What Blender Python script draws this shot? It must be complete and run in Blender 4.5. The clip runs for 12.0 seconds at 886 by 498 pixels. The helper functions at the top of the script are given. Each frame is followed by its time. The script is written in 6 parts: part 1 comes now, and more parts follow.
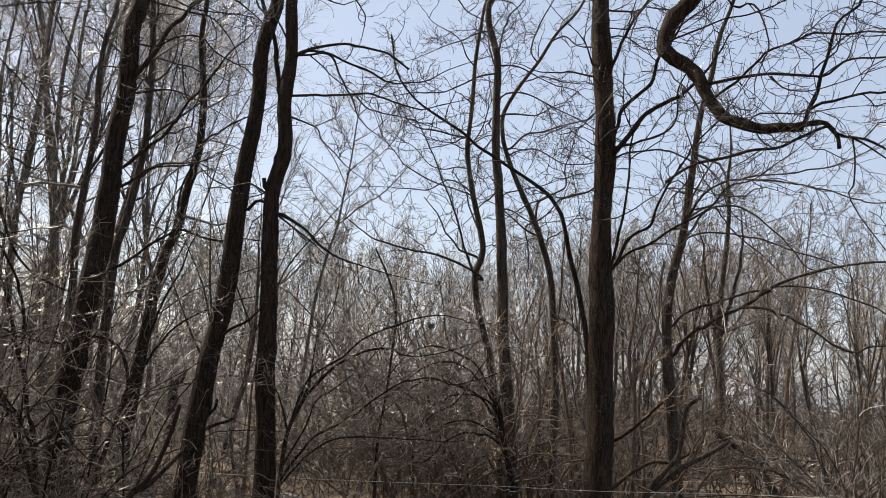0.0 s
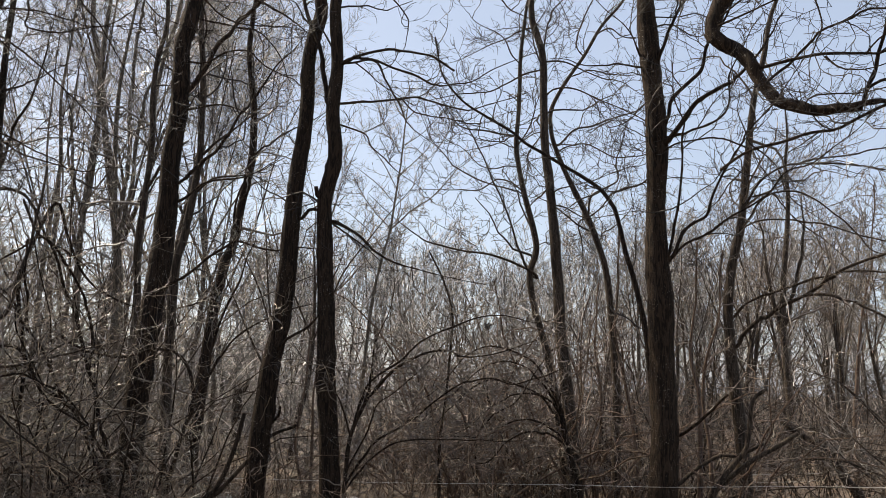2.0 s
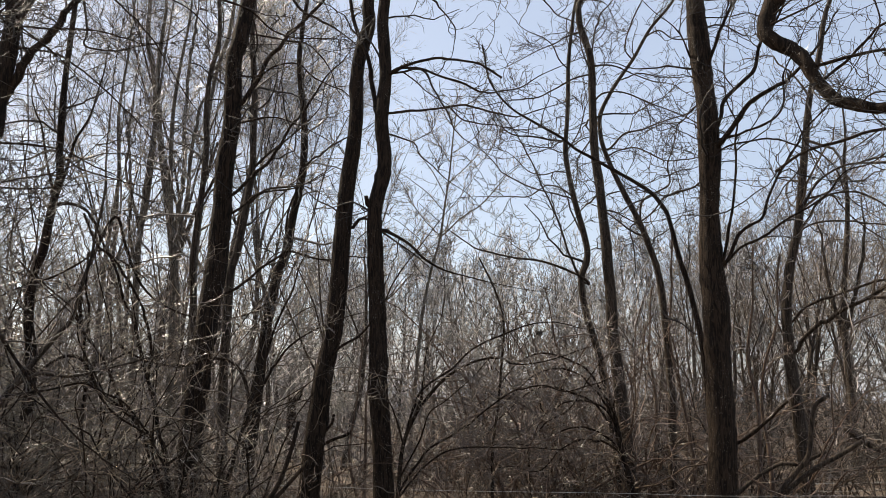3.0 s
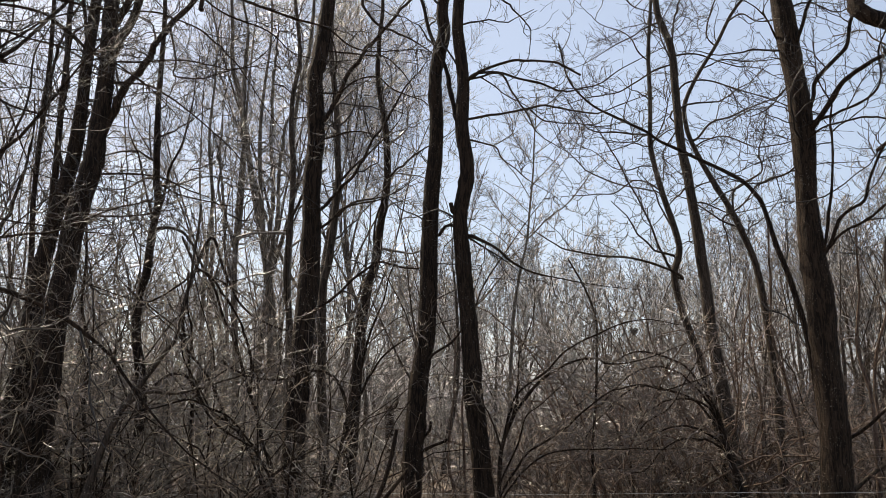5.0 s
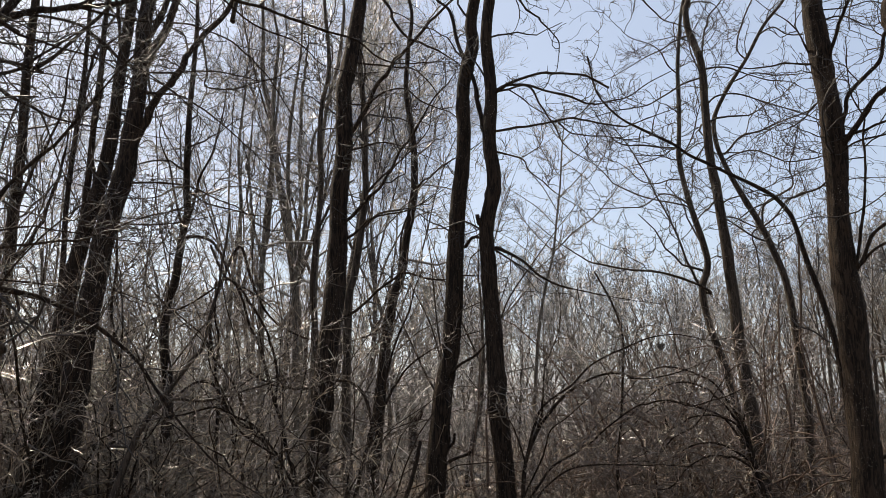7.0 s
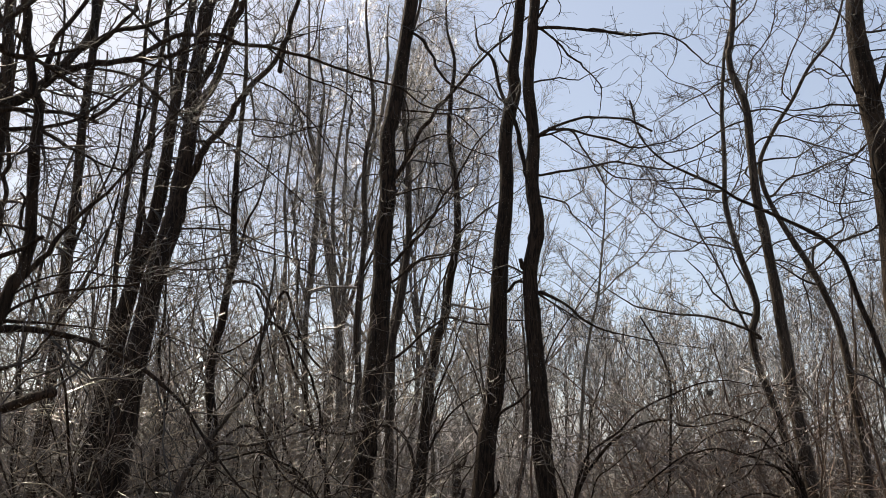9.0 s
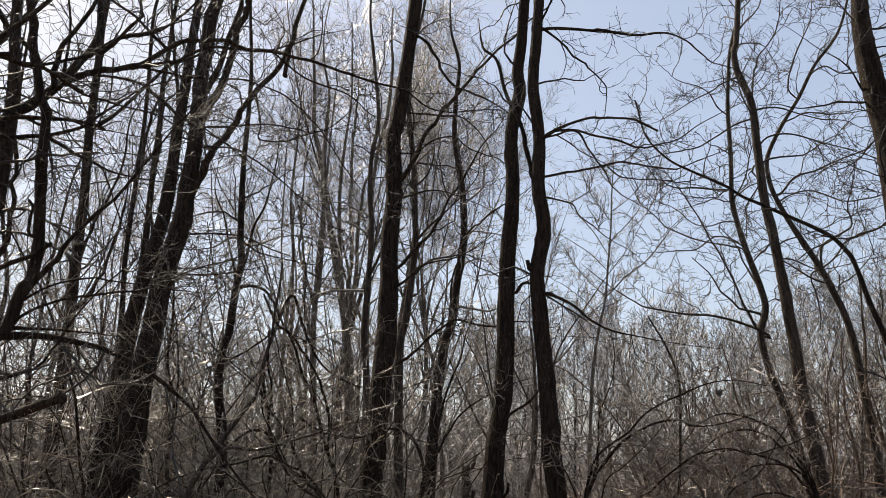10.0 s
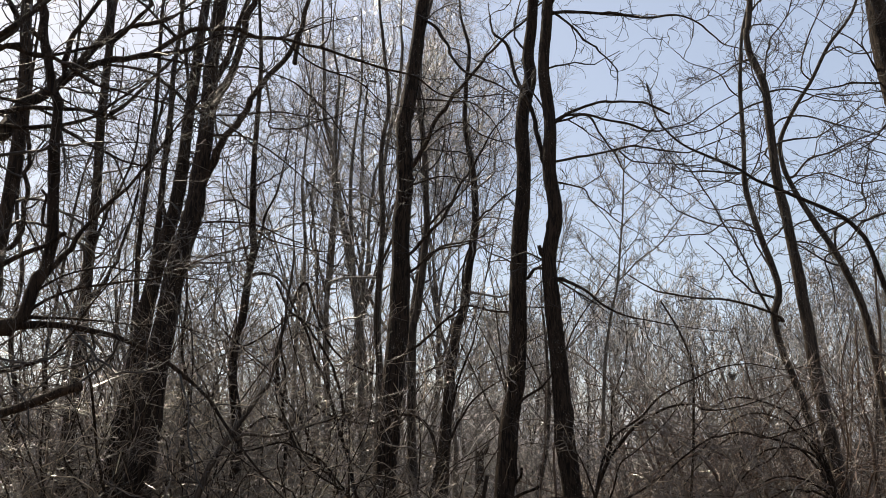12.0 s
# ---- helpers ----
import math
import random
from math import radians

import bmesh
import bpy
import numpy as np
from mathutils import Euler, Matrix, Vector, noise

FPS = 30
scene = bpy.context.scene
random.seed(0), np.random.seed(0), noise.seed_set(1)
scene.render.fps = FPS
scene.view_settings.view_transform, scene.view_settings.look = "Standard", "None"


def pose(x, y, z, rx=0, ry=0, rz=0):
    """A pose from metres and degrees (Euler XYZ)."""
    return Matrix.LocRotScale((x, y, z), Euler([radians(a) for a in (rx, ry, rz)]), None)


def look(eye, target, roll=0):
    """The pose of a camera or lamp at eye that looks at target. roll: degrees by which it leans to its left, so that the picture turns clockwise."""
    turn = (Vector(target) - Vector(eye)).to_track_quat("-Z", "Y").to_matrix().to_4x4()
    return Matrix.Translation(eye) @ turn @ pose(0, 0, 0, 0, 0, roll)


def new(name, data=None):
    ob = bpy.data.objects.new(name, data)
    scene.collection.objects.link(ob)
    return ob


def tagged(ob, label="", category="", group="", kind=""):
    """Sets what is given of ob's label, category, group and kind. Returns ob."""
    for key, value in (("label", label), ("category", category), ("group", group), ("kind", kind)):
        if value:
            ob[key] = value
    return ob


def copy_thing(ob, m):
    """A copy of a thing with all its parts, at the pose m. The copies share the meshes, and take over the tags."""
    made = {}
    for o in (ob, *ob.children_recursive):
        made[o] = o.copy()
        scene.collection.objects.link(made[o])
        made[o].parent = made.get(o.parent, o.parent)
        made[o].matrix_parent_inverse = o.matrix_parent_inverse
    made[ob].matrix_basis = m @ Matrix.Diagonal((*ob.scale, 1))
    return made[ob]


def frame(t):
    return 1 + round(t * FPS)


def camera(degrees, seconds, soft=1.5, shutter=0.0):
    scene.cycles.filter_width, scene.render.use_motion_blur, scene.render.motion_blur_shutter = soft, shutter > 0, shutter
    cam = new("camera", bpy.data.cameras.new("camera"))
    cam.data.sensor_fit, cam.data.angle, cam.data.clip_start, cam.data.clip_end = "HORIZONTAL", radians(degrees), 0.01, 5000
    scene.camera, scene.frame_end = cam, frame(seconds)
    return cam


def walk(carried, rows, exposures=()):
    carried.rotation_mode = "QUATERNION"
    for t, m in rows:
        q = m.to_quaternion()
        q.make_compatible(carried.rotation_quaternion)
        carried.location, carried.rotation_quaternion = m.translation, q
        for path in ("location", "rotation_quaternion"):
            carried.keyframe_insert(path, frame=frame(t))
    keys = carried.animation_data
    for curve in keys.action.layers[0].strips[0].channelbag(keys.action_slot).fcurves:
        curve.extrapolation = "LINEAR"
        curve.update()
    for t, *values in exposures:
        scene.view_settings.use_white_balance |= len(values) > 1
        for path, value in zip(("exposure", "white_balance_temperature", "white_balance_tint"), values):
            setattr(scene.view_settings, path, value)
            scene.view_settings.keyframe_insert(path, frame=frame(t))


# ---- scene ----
cam = camera(56.3, 12.0, 0.45)
EYE = 1.60
ROWS = [
    (0.0, 99.663, -2.958, -0.503),
    (0.5, 99.674, -2.688, -0.266),
    (1.0, 99.699, -2.395, 0.061),
    (1.5, 99.591, -1.757, 1.397),
    (2.0, 99.578, -1.037, 3.560),
    (2.5, 99.864, -1.037, 5.094),
    (3.0, 100.034, -0.815, 7.110),
    (3.5, 100.045, 0.518, 10.527),
    (3.7, 100.110, 1.022, 11.643),
    (5.3, 100.415, 1.400, 13.880),
    (5.5, 100.429, 1.547, 14.116),
    (6.0, 100.512, 1.365, 14.446),
    (6.5, 100.679, 0.758, 14.612),
    (7.0, 101.209, 0.271, 15.250),
    (7.2, 101.500, 0.255, 15.560),
    (8.8, 104.024, -0.301, 18.102),
    (9.0, 104.278, -0.239, 18.194),
    (9.5, 104.455, 0.018, 18.516),
    (10.0, 104.439, 0.274, 18.810),
    (10.5, 104.371, 0.368, 18.842),
    (11.0, 104.119, 0.526, 19.046),
    (11.5, 103.774, 0.602, 19.401),
    (12.0, 103.485, 0.586, 19.709),
]
EXPOSURES = [(0.0, 0.57), (3.5, 0.56), (6.0, 0.52), (9.0, 0.43), (12.0, 0.40)]        # the camera stops down a little as it turns to the light
walk(cam, [(t, pose(0, 0, EYE, rx, ry, rz)) for t, rx, ry, rz in ROWS], [(t, e, 7960 - 12 * t, 11) for t, e in EXPOSURES])

# ---- light ----
SUN_AZ, SUN_EL = -60.0, 47.0        # degrees: azimuth from +y towards +x, elevation

world = bpy.data.worlds.new("sky")
scene.world = world
world.use_nodes = True
wn = world.node_tree
sky = wn.nodes.new("ShaderNodeTexSky")
sky.sky_type = "NISHITA"
sky.sun_disc = False
sky.sun_elevation = radians(SUN_EL)
sky.sun_rotation = radians(SUN_AZ)
sky.air_density, sky.dust_density, sky.ozone_density = 1.0, 1.4, 1.0
wn.nodes["Background"].inputs["Strength"].default_value = 0.12
haze = wn.nodes.new("ShaderNodeMix")        # thin even haze over the blue
haze.data_type = "RGBA"
haze.inputs[0].default_value = 0.48
haze.inputs[7].default_value = (3.45, 4.5, 6.75, 1)
wn.links.new(sky.outputs["Color"], haze.inputs[6])
wn.links.new(haze.outputs[2], wn.nodes["Background"].inputs["Color"])

sun_data = bpy.data.lights.new("sun", "SUN")
sun_data.energy, sun_data.angle, sun_data.color = 5.0, radians(0.6), (1.0, 0.95, 0.87)
sun = new("sun", sun_data)
sun_dir = Vector((math.sin(radians(SUN_AZ)) * math.cos(radians(SUN_EL)), math.cos(radians(SUN_AZ)) * math.cos(radians(SUN_EL)), math.sin(radians(SUN_EL))))
sun.matrix_world = look(sun_dir * 60, (0, 0, 0))


# ---- materials ----
def material(name):
    mat = bpy.data.materials.new(name)
    mat.use_nodes = True
    nt = mat.node_tree
    return mat, nt, nt.nodes["Principled BSDF"]


def node(nt, kind, **values):
    n = nt.nodes.new(kind)
    for key, value in values.items():
        n.inputs[key.replace("_", " ")].default_value = value
    return n


def ramp(nt, fac, stops):
    r = nt.nodes.new("ShaderNodeValToRGB")
    els = r.color_ramp.elements
    while len(els) < len(stops):
        els.new(0.5)
    for el, (p, c) in zip(els, stops):
        el.position, el.color = p, (*c, 1)
    nt.links.new(fac, r.inputs["Fac"])
    return r.outputs["Color"]


def mixed(nt, fac, a, b, mode="MIX"):
    m = nt.nodes.new("ShaderNodeMix")
    m.data_type, m.blend_type = "RGBA", mode
    for value, socket in ((fac, m.inputs[0]), (a, m.inputs[6]), (b, m.inputs[7])):
        if isinstance(value, bpy.types.NodeSocket):
            nt.links.new(value, socket)
        else:
            socket.default_value = value if isinstance(value, float) else (*value, 1)
    return m.outputs[2]


def bark(name, dark, light, spot, rough=0.85, bump=0.6, spots=0.62):
    """Ridged bark: long furrows, fine grain, pale flecks, some shift from tree to tree."""
    mat, nt, bsdf = material(name)
    where = nt.nodes.new("ShaderNodeTexCoord").outputs["Object"]
    stretch = nt.nodes.new("ShaderNodeMapping")
    stretch.inputs["Scale"].default_value = (30, 30, 4.5)
    nt.links.new(where, stretch.inputs["Vector"])
    furrow = node(nt, "ShaderNodeTexNoise", Scale=1.0, Detail=5.0, Roughness=0.65, Distortion=1.3)
    nt.links.new(stretch.outputs[0], furrow.inputs["Vector"])
    grain = node(nt, "ShaderNodeTexNoise", Scale=70.0, Detail=3.0, Roughness=0.6)
    nt.links.new(where, grain.inputs["Vector"])
    patch = node(nt, "ShaderNodeTexNoise", Scale=3.1, Detail=3.0, Roughness=0.65)
    nt.links.new(where, patch.inputs["Vector"])
    base = ramp(nt, furrow.outputs["Fac"], [(0.43, dark), (0.58, light)])
    base = mixed(nt, ramp(nt, patch.outputs["Fac"], [(0.35, (0, 0, 0)), (0.75, (0.5, 0.5, 0.5))]), base, tuple(0.6 * v for v in light))
    fleck = mixed(nt, 1.0, ramp(nt, patch.outputs["Fac"], [(0.45, (0, 0, 0)), (0.6, (1, 1, 1))]),
                  ramp(nt, grain.outputs["Fac"], [(spots, (0, 0, 0)), (spots + 0.06, (1, 1, 1))]), "MULTIPLY")
    base = mixed(nt, fleck, base, spot)
    info = nt.nodes.new("ShaderNodeObjectInfo")
    tint = ramp(nt, info.outputs["Random"], [(0.0, (0.85, 0.84, 0.84)), (1.0, (1.1, 1.08, 1.05))])
    nt.links.new(mixed(nt, 1.0, base, tint, "MULTIPLY"), bsdf.inputs["Base Color"])
    bsdf.inputs["Roughness"].default_value = rough
    bsdf.inputs["Specular IOR Level"].default_value = 0.12
    height = mixed(nt, 0.3, furrow.outputs["Fac"], grain.outputs["Fac"])
    b = node(nt, "ShaderNodeBump", Strength=bump, Distance=0.05)
    nt.links.new(height, b.inputs["Height"])
    nt.links.new(b.outputs[0], bsdf.inputs["Normal"])
    return mat


def twig(name, dark, light, rough=0.5, wet=0.12):
    """Smooth thin bark; each twig takes its own shade."""
    mat, nt, bsdf = material(name)
    geo = nt.nodes.new("ShaderNodeNewGeometry")
    where = nt.nodes.new("ShaderNodeTexCoord").outputs["Object"]
    mottle = node(nt, "ShaderNodeTexNoise", Scale=9.0, Detail=3.0)
    nt.links.new(where, mottle.inputs["Vector"])
    # random tone per twig; the rare pale end also paints in sun glints
    a = ramp(nt, geo.outputs["Random Per Island"], [(0.0, dark), (0.72, tuple(0.82 * u + 0.18 * v for u, v in zip(dark, light))), (1.0, light)])
    shade = ramp(nt, mottle.outputs["Fac"], [(0.3, (0.7, 0.7, 0.7)), (0.7, (1.25, 1.25, 1.25))])
    nt.links.new(mixed(nt, 1.0, a, shade, "MULTIPLY"), bsdf.inputs["Base Color"])
    bsdf.inputs["Roughness"].default_value = rough
    bsdf.inputs["Specular IOR Level"].default_value = 0.35
    bsdf.inputs["Coat Weight"].default_value = wet
    bsdf.inputs["Coat Roughness"].default_value = 0.2
    return mat


BARK = bark("ridged_bark", (0.0125, 0.0086, 0.0062), (0.051, 0.0345, 0.024), (0.3, 0.27, 0.23), 0.85, 1.0, 0.625)
BARK_SMOOTH = bark("smooth_bark", (0.02, 0.015, 0.0112), (0.076, 0.057, 0.043), (0.3, 0.28, 0.23), 0.7, 0.35, 0.63)
BARK_GREY = bark("grey_bark", (0.045, 0.037, 0.029), (0.15, 0.125, 0.1), (0.34, 0.34, 0.3), 0.75, 0.4, 0.58)
BARK_RED = bark("reddish_bark", (0.06, 0.04, 0.03), (0.17, 0.12, 0.092), (0.3, 0.27, 0.22), 0.75, 0.35)
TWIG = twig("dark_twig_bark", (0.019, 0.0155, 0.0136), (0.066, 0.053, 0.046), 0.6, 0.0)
TWIG_BROWN = twig("brown_twig_bark", (0.046, 0.031, 0.0205), (0.42, 0.32, 0.225), 0.4, 0.9)
# grey twigs; the light end is raised so that they read as sunlit
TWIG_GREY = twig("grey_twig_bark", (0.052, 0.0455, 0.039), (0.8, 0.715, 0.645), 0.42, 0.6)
TWIG_RED = twig("red_brown_twig_bark", (0.046, 0.033, 0.0255), (0.37, 0.265, 0.2), 0.42, 0.6)
TWIG_FAR = twig("far_twig_bark", (0.036, 0.032, 0.0285), (0.78, 0.72, 0.66), 0.42, 0.35)


def litter():
    """Matted brown leaves: overlapping flakes at two sizes, soil and moss-dark hollows between."""
    mat, nt, bsdf = material("leaf_litter")
    where = nt.nodes.new("ShaderNodeTexCoord").outputs["Object"]
    warp = node(nt, "ShaderNodeTexNoise", Scale=5.0, Detail=3.0)
    nt.links.new(where, warp.inputs["Vector"])
    bent = nt.nodes.new("ShaderNodeVectorMath")
    bent.operation = "MULTIPLY_ADD"
    nt.links.new(warp.outputs["Color"], bent.inputs[0])
    bent.inputs[1].default_value = (0.25, 0.25, 0.25)
    nt.links.new(where, bent.inputs[2])
    a = node(nt, "ShaderNodeTexVoronoi", Scale=11.0, Randomness=1.0)
    c = node(nt, "ShaderNodeTexVoronoi", Scale=27.0, Randomness=1.0)
    for v in (a, c):
        nt.links.new(bent.outputs[0], v.inputs["Vector"])
    b = node(nt, "ShaderNodeTexNoise", Scale=0.7, Detail=8.0, Roughness=0.7)
    nt.links.new(where, b.inputs["Vector"])
    g = node(nt, "ShaderNodeTexNoise", Scale=60.0, Detail=4.0)
    nt.links.new(where, g.inputs["Vector"])
    stops = [(0.1, (0.058, 0.042, 0.03)), (0.5, (0.15, 0.11, 0.078)), (0.9, (0.3, 0.23, 0.165))]
    leaf = mixed(nt, 0.5, ramp(nt, a.outputs["Color"], stops), ramp(nt, c.outputs["Color"], stops))
    leaf = mixed(nt, 1.0, leaf, ramp(nt, g.outputs["Fac"], [(0.3, (0.6, 0.6, 0.6)), (0.7, (1.3, 1.3, 1.3))]), "MULTIPLY")
    soil = mixed(nt, ramp(nt, b.outputs["Fac"], [(0.42, (0, 0, 0)), (0.62, (0.9, 0.9, 0.9))]), leaf, (0.085, 0.064, 0.046))
    nt.links.new(soil, bsdf.inputs["Base Color"])
    bsdf.inputs["Roughness"].default_value = 0.9
    bump = node(nt, "ShaderNodeBump", Strength=0.9, Distance=0.03)
    nt.links.new(mixed(nt, 0.5, c.outputs["Distance"], g.outputs["Fac"]), bump.inputs["Height"])
    nt.links.new(bump.outputs[0], bsdf.inputs["Normal"])
    return mat


def plain(name, a, b, scale, rough, metal=0.0):
    mat, nt, bsdf = material(name)
    n = node(nt, "ShaderNodeTexNoise", Scale=scale, Detail=4.0)
    nt.links.new(nt.nodes.new("ShaderNodeTexCoord").outputs["Object"], n.inputs["Vector"])
    nt.links.new(ramp(nt, n.outputs["Fac"], [(0.3, a), (0.7, b)]), bsdf.inputs["Base Color"])
    bsdf.inputs["Roughness"].default_value, bsdf.inputs["Metallic"].default_value = rough, metal
    return mat


LITTER = litter()
LEAF = twig("dry_leaf", (0.08, 0.045, 0.025), (0.3, 0.2, 0.12), 0.7, 0.0)
GRASS = twig("young_grass", (0.05, 0.12, 0.02), (0.14, 0.24, 0.05), 0.5, 0.0)
WIRE = plain("galvanised_wire", (0.35, 0.35, 0.34), (0.5, 0.49, 0.47), 40.0, 0.45, 0.8)
SNOW = plain("old_snow", (0.12, 0.12, 0.12), (0.55, 0.57, 0.6), 22.0, 0.7)
WOOD = plain("bare_wood", (0.32, 0.27, 0.21), (0.52, 0.46, 0.38), 25.0, 0.7)


# ---- shapes ----
def spline(points, count):
    """A smooth line through a few points, in even steps."""
    p = np.array(points, float)
    q = np.vstack([2 * p[0] - p[1], p, 2 * p[-1] - p[-2]])
    out = []
    for i in range(len(p) - 1):
        a, b, c, d = q[i:i + 4]
        s = np.linspace(0, 1, 12, endpoint=False)[:, None]
        out.append(0.5 * (2 * b + (c - a) * s + (2 * a - 5 * b + 4 * c - d) * s ** 2 + (3 * b - a - 3 * c + d) * s ** 3))
    line = np.vstack(out + [p[-1:]])
    run = np.concatenate([[0], np.cumsum(np.linalg.norm(np.diff(line[:, :3], axis=0), axis=1))])
    at = np.linspace(0, run[-1], count)
    return np.stack([np.interp(at, run, line[:, k]) for k in range(line.shape[1])], axis=1)


def unit(v):
    return v / np.maximum(np.linalg.norm(v, axis=-1, keepdims=True), 1e-9)


def rings(pts, rad, sides):
    """Vertices and quads of many tubes: pts (n, m, 3), rad (n, m) or (n, m, sides)."""
    n, m, _ = pts.shape
    tangent = unit(np.gradient(pts, axis=1))
    chord = unit(pts[:, -1] - pts[:, 0] + 1e-6)
    axis = np.eye(3)[np.argmin(np.abs(chord), axis=1)]
    first = unit(np.cross(chord, axis))[:, None, :]
    nn = unit(first - (first * tangent).sum(-1, keepdims=True) * tangent)
    bb = np.cross(tangent, nn)
    a = np.linspace(0, 2 * np.pi, sides, endpoint=False)
    if rad.ndim == 2:
        rad = rad[:, :, None]
    v = pts[:, :, None] + (nn[:, :, None] * np.cos(a)[:, None] + bb[:, :, None] * np.sin(a)[:, None]) * rad[..., None]
    i = np.arange(n * m * sides).reshape(n, m, sides)
    j = np.roll(i, -1, axis=2)
    f = np.stack([i[:, :-1], j[:, :-1], j[:, 1:], i[:, 1:]], axis=-1)
    return v.reshape(-1, 3), f.reshape(-1, 4)


def mesh_of(name, pieces, mat, smooth=True):
    """One mesh from (vertices, quads) pieces."""
    base, vs, fs = 0, [], []
    for v, f in pieces:
        vs.append(v)
        fs.append(f + base)
        base += len(v)
    v, f = np.vstack(vs), np.vstack(fs)
    me = bpy.data.meshes.new(name)
    me.vertices.add(len(v))
    me.vertices.foreach_set("co", v.astype(np.float32).ravel())
    me.loops.add(f.size)
    me.loops.foreach_set("vertex_index", f.astype(np.int32).ravel())
    me.polygons.add(len(f))
    me.polygons.foreach_set("loop_start", np.arange(0, f.size, 4, dtype=np.int32))
    me.polygons.foreach_set("use_smooth", np.full(len(f), smooth))
    me.update(calc_edges=True)
    me.materials.append(mat)
    return me


def part(name, pieces, mat, parent, label="", kind=""):
    ob = new(name, mesh_of(name, pieces, mat))
    ob.parent = parent
    return tagged(ob, label, kind=kind)


def trunk_piece(line, sides, ridges, seed, flare=0.0):
    """A trunk or thick limb: line (m, 4) of x, y, z, radius, with bark ridges, knots and a flared foot."""
    rng = np.random.default_rng(seed)
    m = len(line)
    a = np.linspace(0, 2 * np.pi, sides, endpoint=False)[None, :]
    run = np.concatenate([[0], np.cumsum(np.linalg.norm(np.diff(line[:, :3], axis=0), axis=1))])[:, None]
    bump = np.zeros((m, sides))
    for k in range(5):
        turns = rng.integers(2, 10)
        bump += np.sin(a * turns + rng.uniform(0, 7) + np.sin(run * rng.uniform(1.2, 4) + rng.uniform(0, 7)) * rng.uniform(0.4, 1.5)) / 5
    bump += 0.5 * np.sin(run * rng.uniform(2, 4) + rng.uniform(0, 7)) * np.sin(a + run * 0.7) 
    bump += rng.normal(0, 0.5, (m, sides))
    for k in range(int(run[-1, 0] / 0.45)):
        turn, high, wide = rng.uniform(0, 2 * np.pi), rng.uniform(0, run[-1, 0]), rng.uniform(0.03, 0.11)
        away = (a - turn + np.pi) % (2 * np.pi) - np.pi
        bump += rng.uniform(1.5, 5) * np.exp(-((run - high) / wide) ** 2 - (away / 0.5) ** 2)        # knots and old branch scars
    swell = sum(np.sin(run * f + rng.uniform(0, 7)) for f in (1.1, 2.3, 4.1, 7.5)) * 0.018
    rad = line[:, 3:4] * (1 + swell + ridges * bump)
    line = line.copy()
    for k in range(3):
        shift = sum(np.sin(run[:, 0] * f + rng.uniform(0, 7)) * g for f, g in ((1.7, 0.3), (3.9, 0.16), (8.3, 0.1)))
        line[:, k] += shift * line[:, 3] * (0.1 if k == 2 else 0.22) * np.minimum(1, run[:, 0] / 0.4)
    if flare:
        h = line[:, 2:3] - line[0, 2]
        rad = rad * (1 + flare * np.exp(-h / 0.3) * (1 + 0.35 * np.sin(a * 4 + seed)))
    tip = line[-1:].copy()
    tip[0, :3] += (line[-1, :3] - line[-2, :3]) * 0.15
    line, rad = np.vstack([line, tip]), np.vstack([rad, rad[-1:] * 0.02])     # closed end
    return rings(line[None, :, :3], rad[None], sides)


def sprout(rng, pts, rad, count, lo, hi, length, spread, thick, m=4, curl=0.25, lift=0.1, least=0.0016, shrink=0.6):
    """Side branches on given branches: longer parents bear more, near the tip they are shorter."""
    n, k, _ = pts.shape
    size = np.linalg.norm(np.diff(pts, axis=1), axis=2).sum(1)
    who = rng.choice(n, count, p=size / size.sum())
    s = rng.uniform(lo, hi, count)
    u = s * (k - 1)
    i = np.minimum(u.astype(int), k - 2)
    w = (u - i)[:, None]
    start = pts[who, i] * (1 - w) + pts[who, i + 1] * w
    along = unit(pts[who, i + 1] - pts[who, i])
    r = (rad[who, i] * (1 - w[:, 0]) + rad[who, i + 1] * w[:, 0]) * thick
    side = unit(np.cross(along, rng.normal(size=(count, 3))))
    ang = np.radians(rng.uniform(*spread, count))[:, None]
    d = along * np.cos(ang) + side * np.sin(ang)
    size1 = rng.uniform(*length, count) * (1.15 - shrink * s)
    r = np.clip(np.minimum(r, size1 * 0.014), least, None)
    out = [start]
    arc = rng.normal(0, curl * 0.42, (count, 3)) * (3 / m)
    for j in range(1, m):
        d = unit(d + arc + rng.normal(0, curl * 0.5, (count, 3)) + np.array([0, 0, lift]) * (4 / m))
        out.append(out[-1] + d * (size1 / (m - 1))[:, None])
    taper = np.linspace(1, 0.35, m)[None]
    return np.stack(out, axis=1), np.maximum(r[:, None] * taper, least * 0.6)


def kinked(rng, line, step=0.17):
    """The small bends of a limb at its old buds; both ends stay."""
    run = np.concatenate([[0], np.cumsum(np.linalg.norm(np.diff(line[:, :3], axis=0), axis=1))])
    n = max(3, int(run[-1] / step))
    at = np.sort(np.concatenate([[0, run[-1]], rng.uniform(0.04, 0.96, n) * run[-1]]))
    line = line.copy()
    for k in range(3):
        off = rng.normal(0, 1, n + 2)
        off[0] = off[-1] = 0
        line[:, k] += np.interp(run, at, off) * np.minimum(0.013, 0.004 + 0.35 * line[:, 3])
    knot = 1 + 0.22 * np.exp(-((run[:, None] - at[None]) / 0.018) ** 2).max(1)
    line[:, 3] *= knot
    return line


def joined(lines, count=14):
    """Branch lines of x, y, z, radius, resampled to one length."""
    q = np.stack([spline(l, count) for l in lines])
    return q[..., :3], q[..., 3]


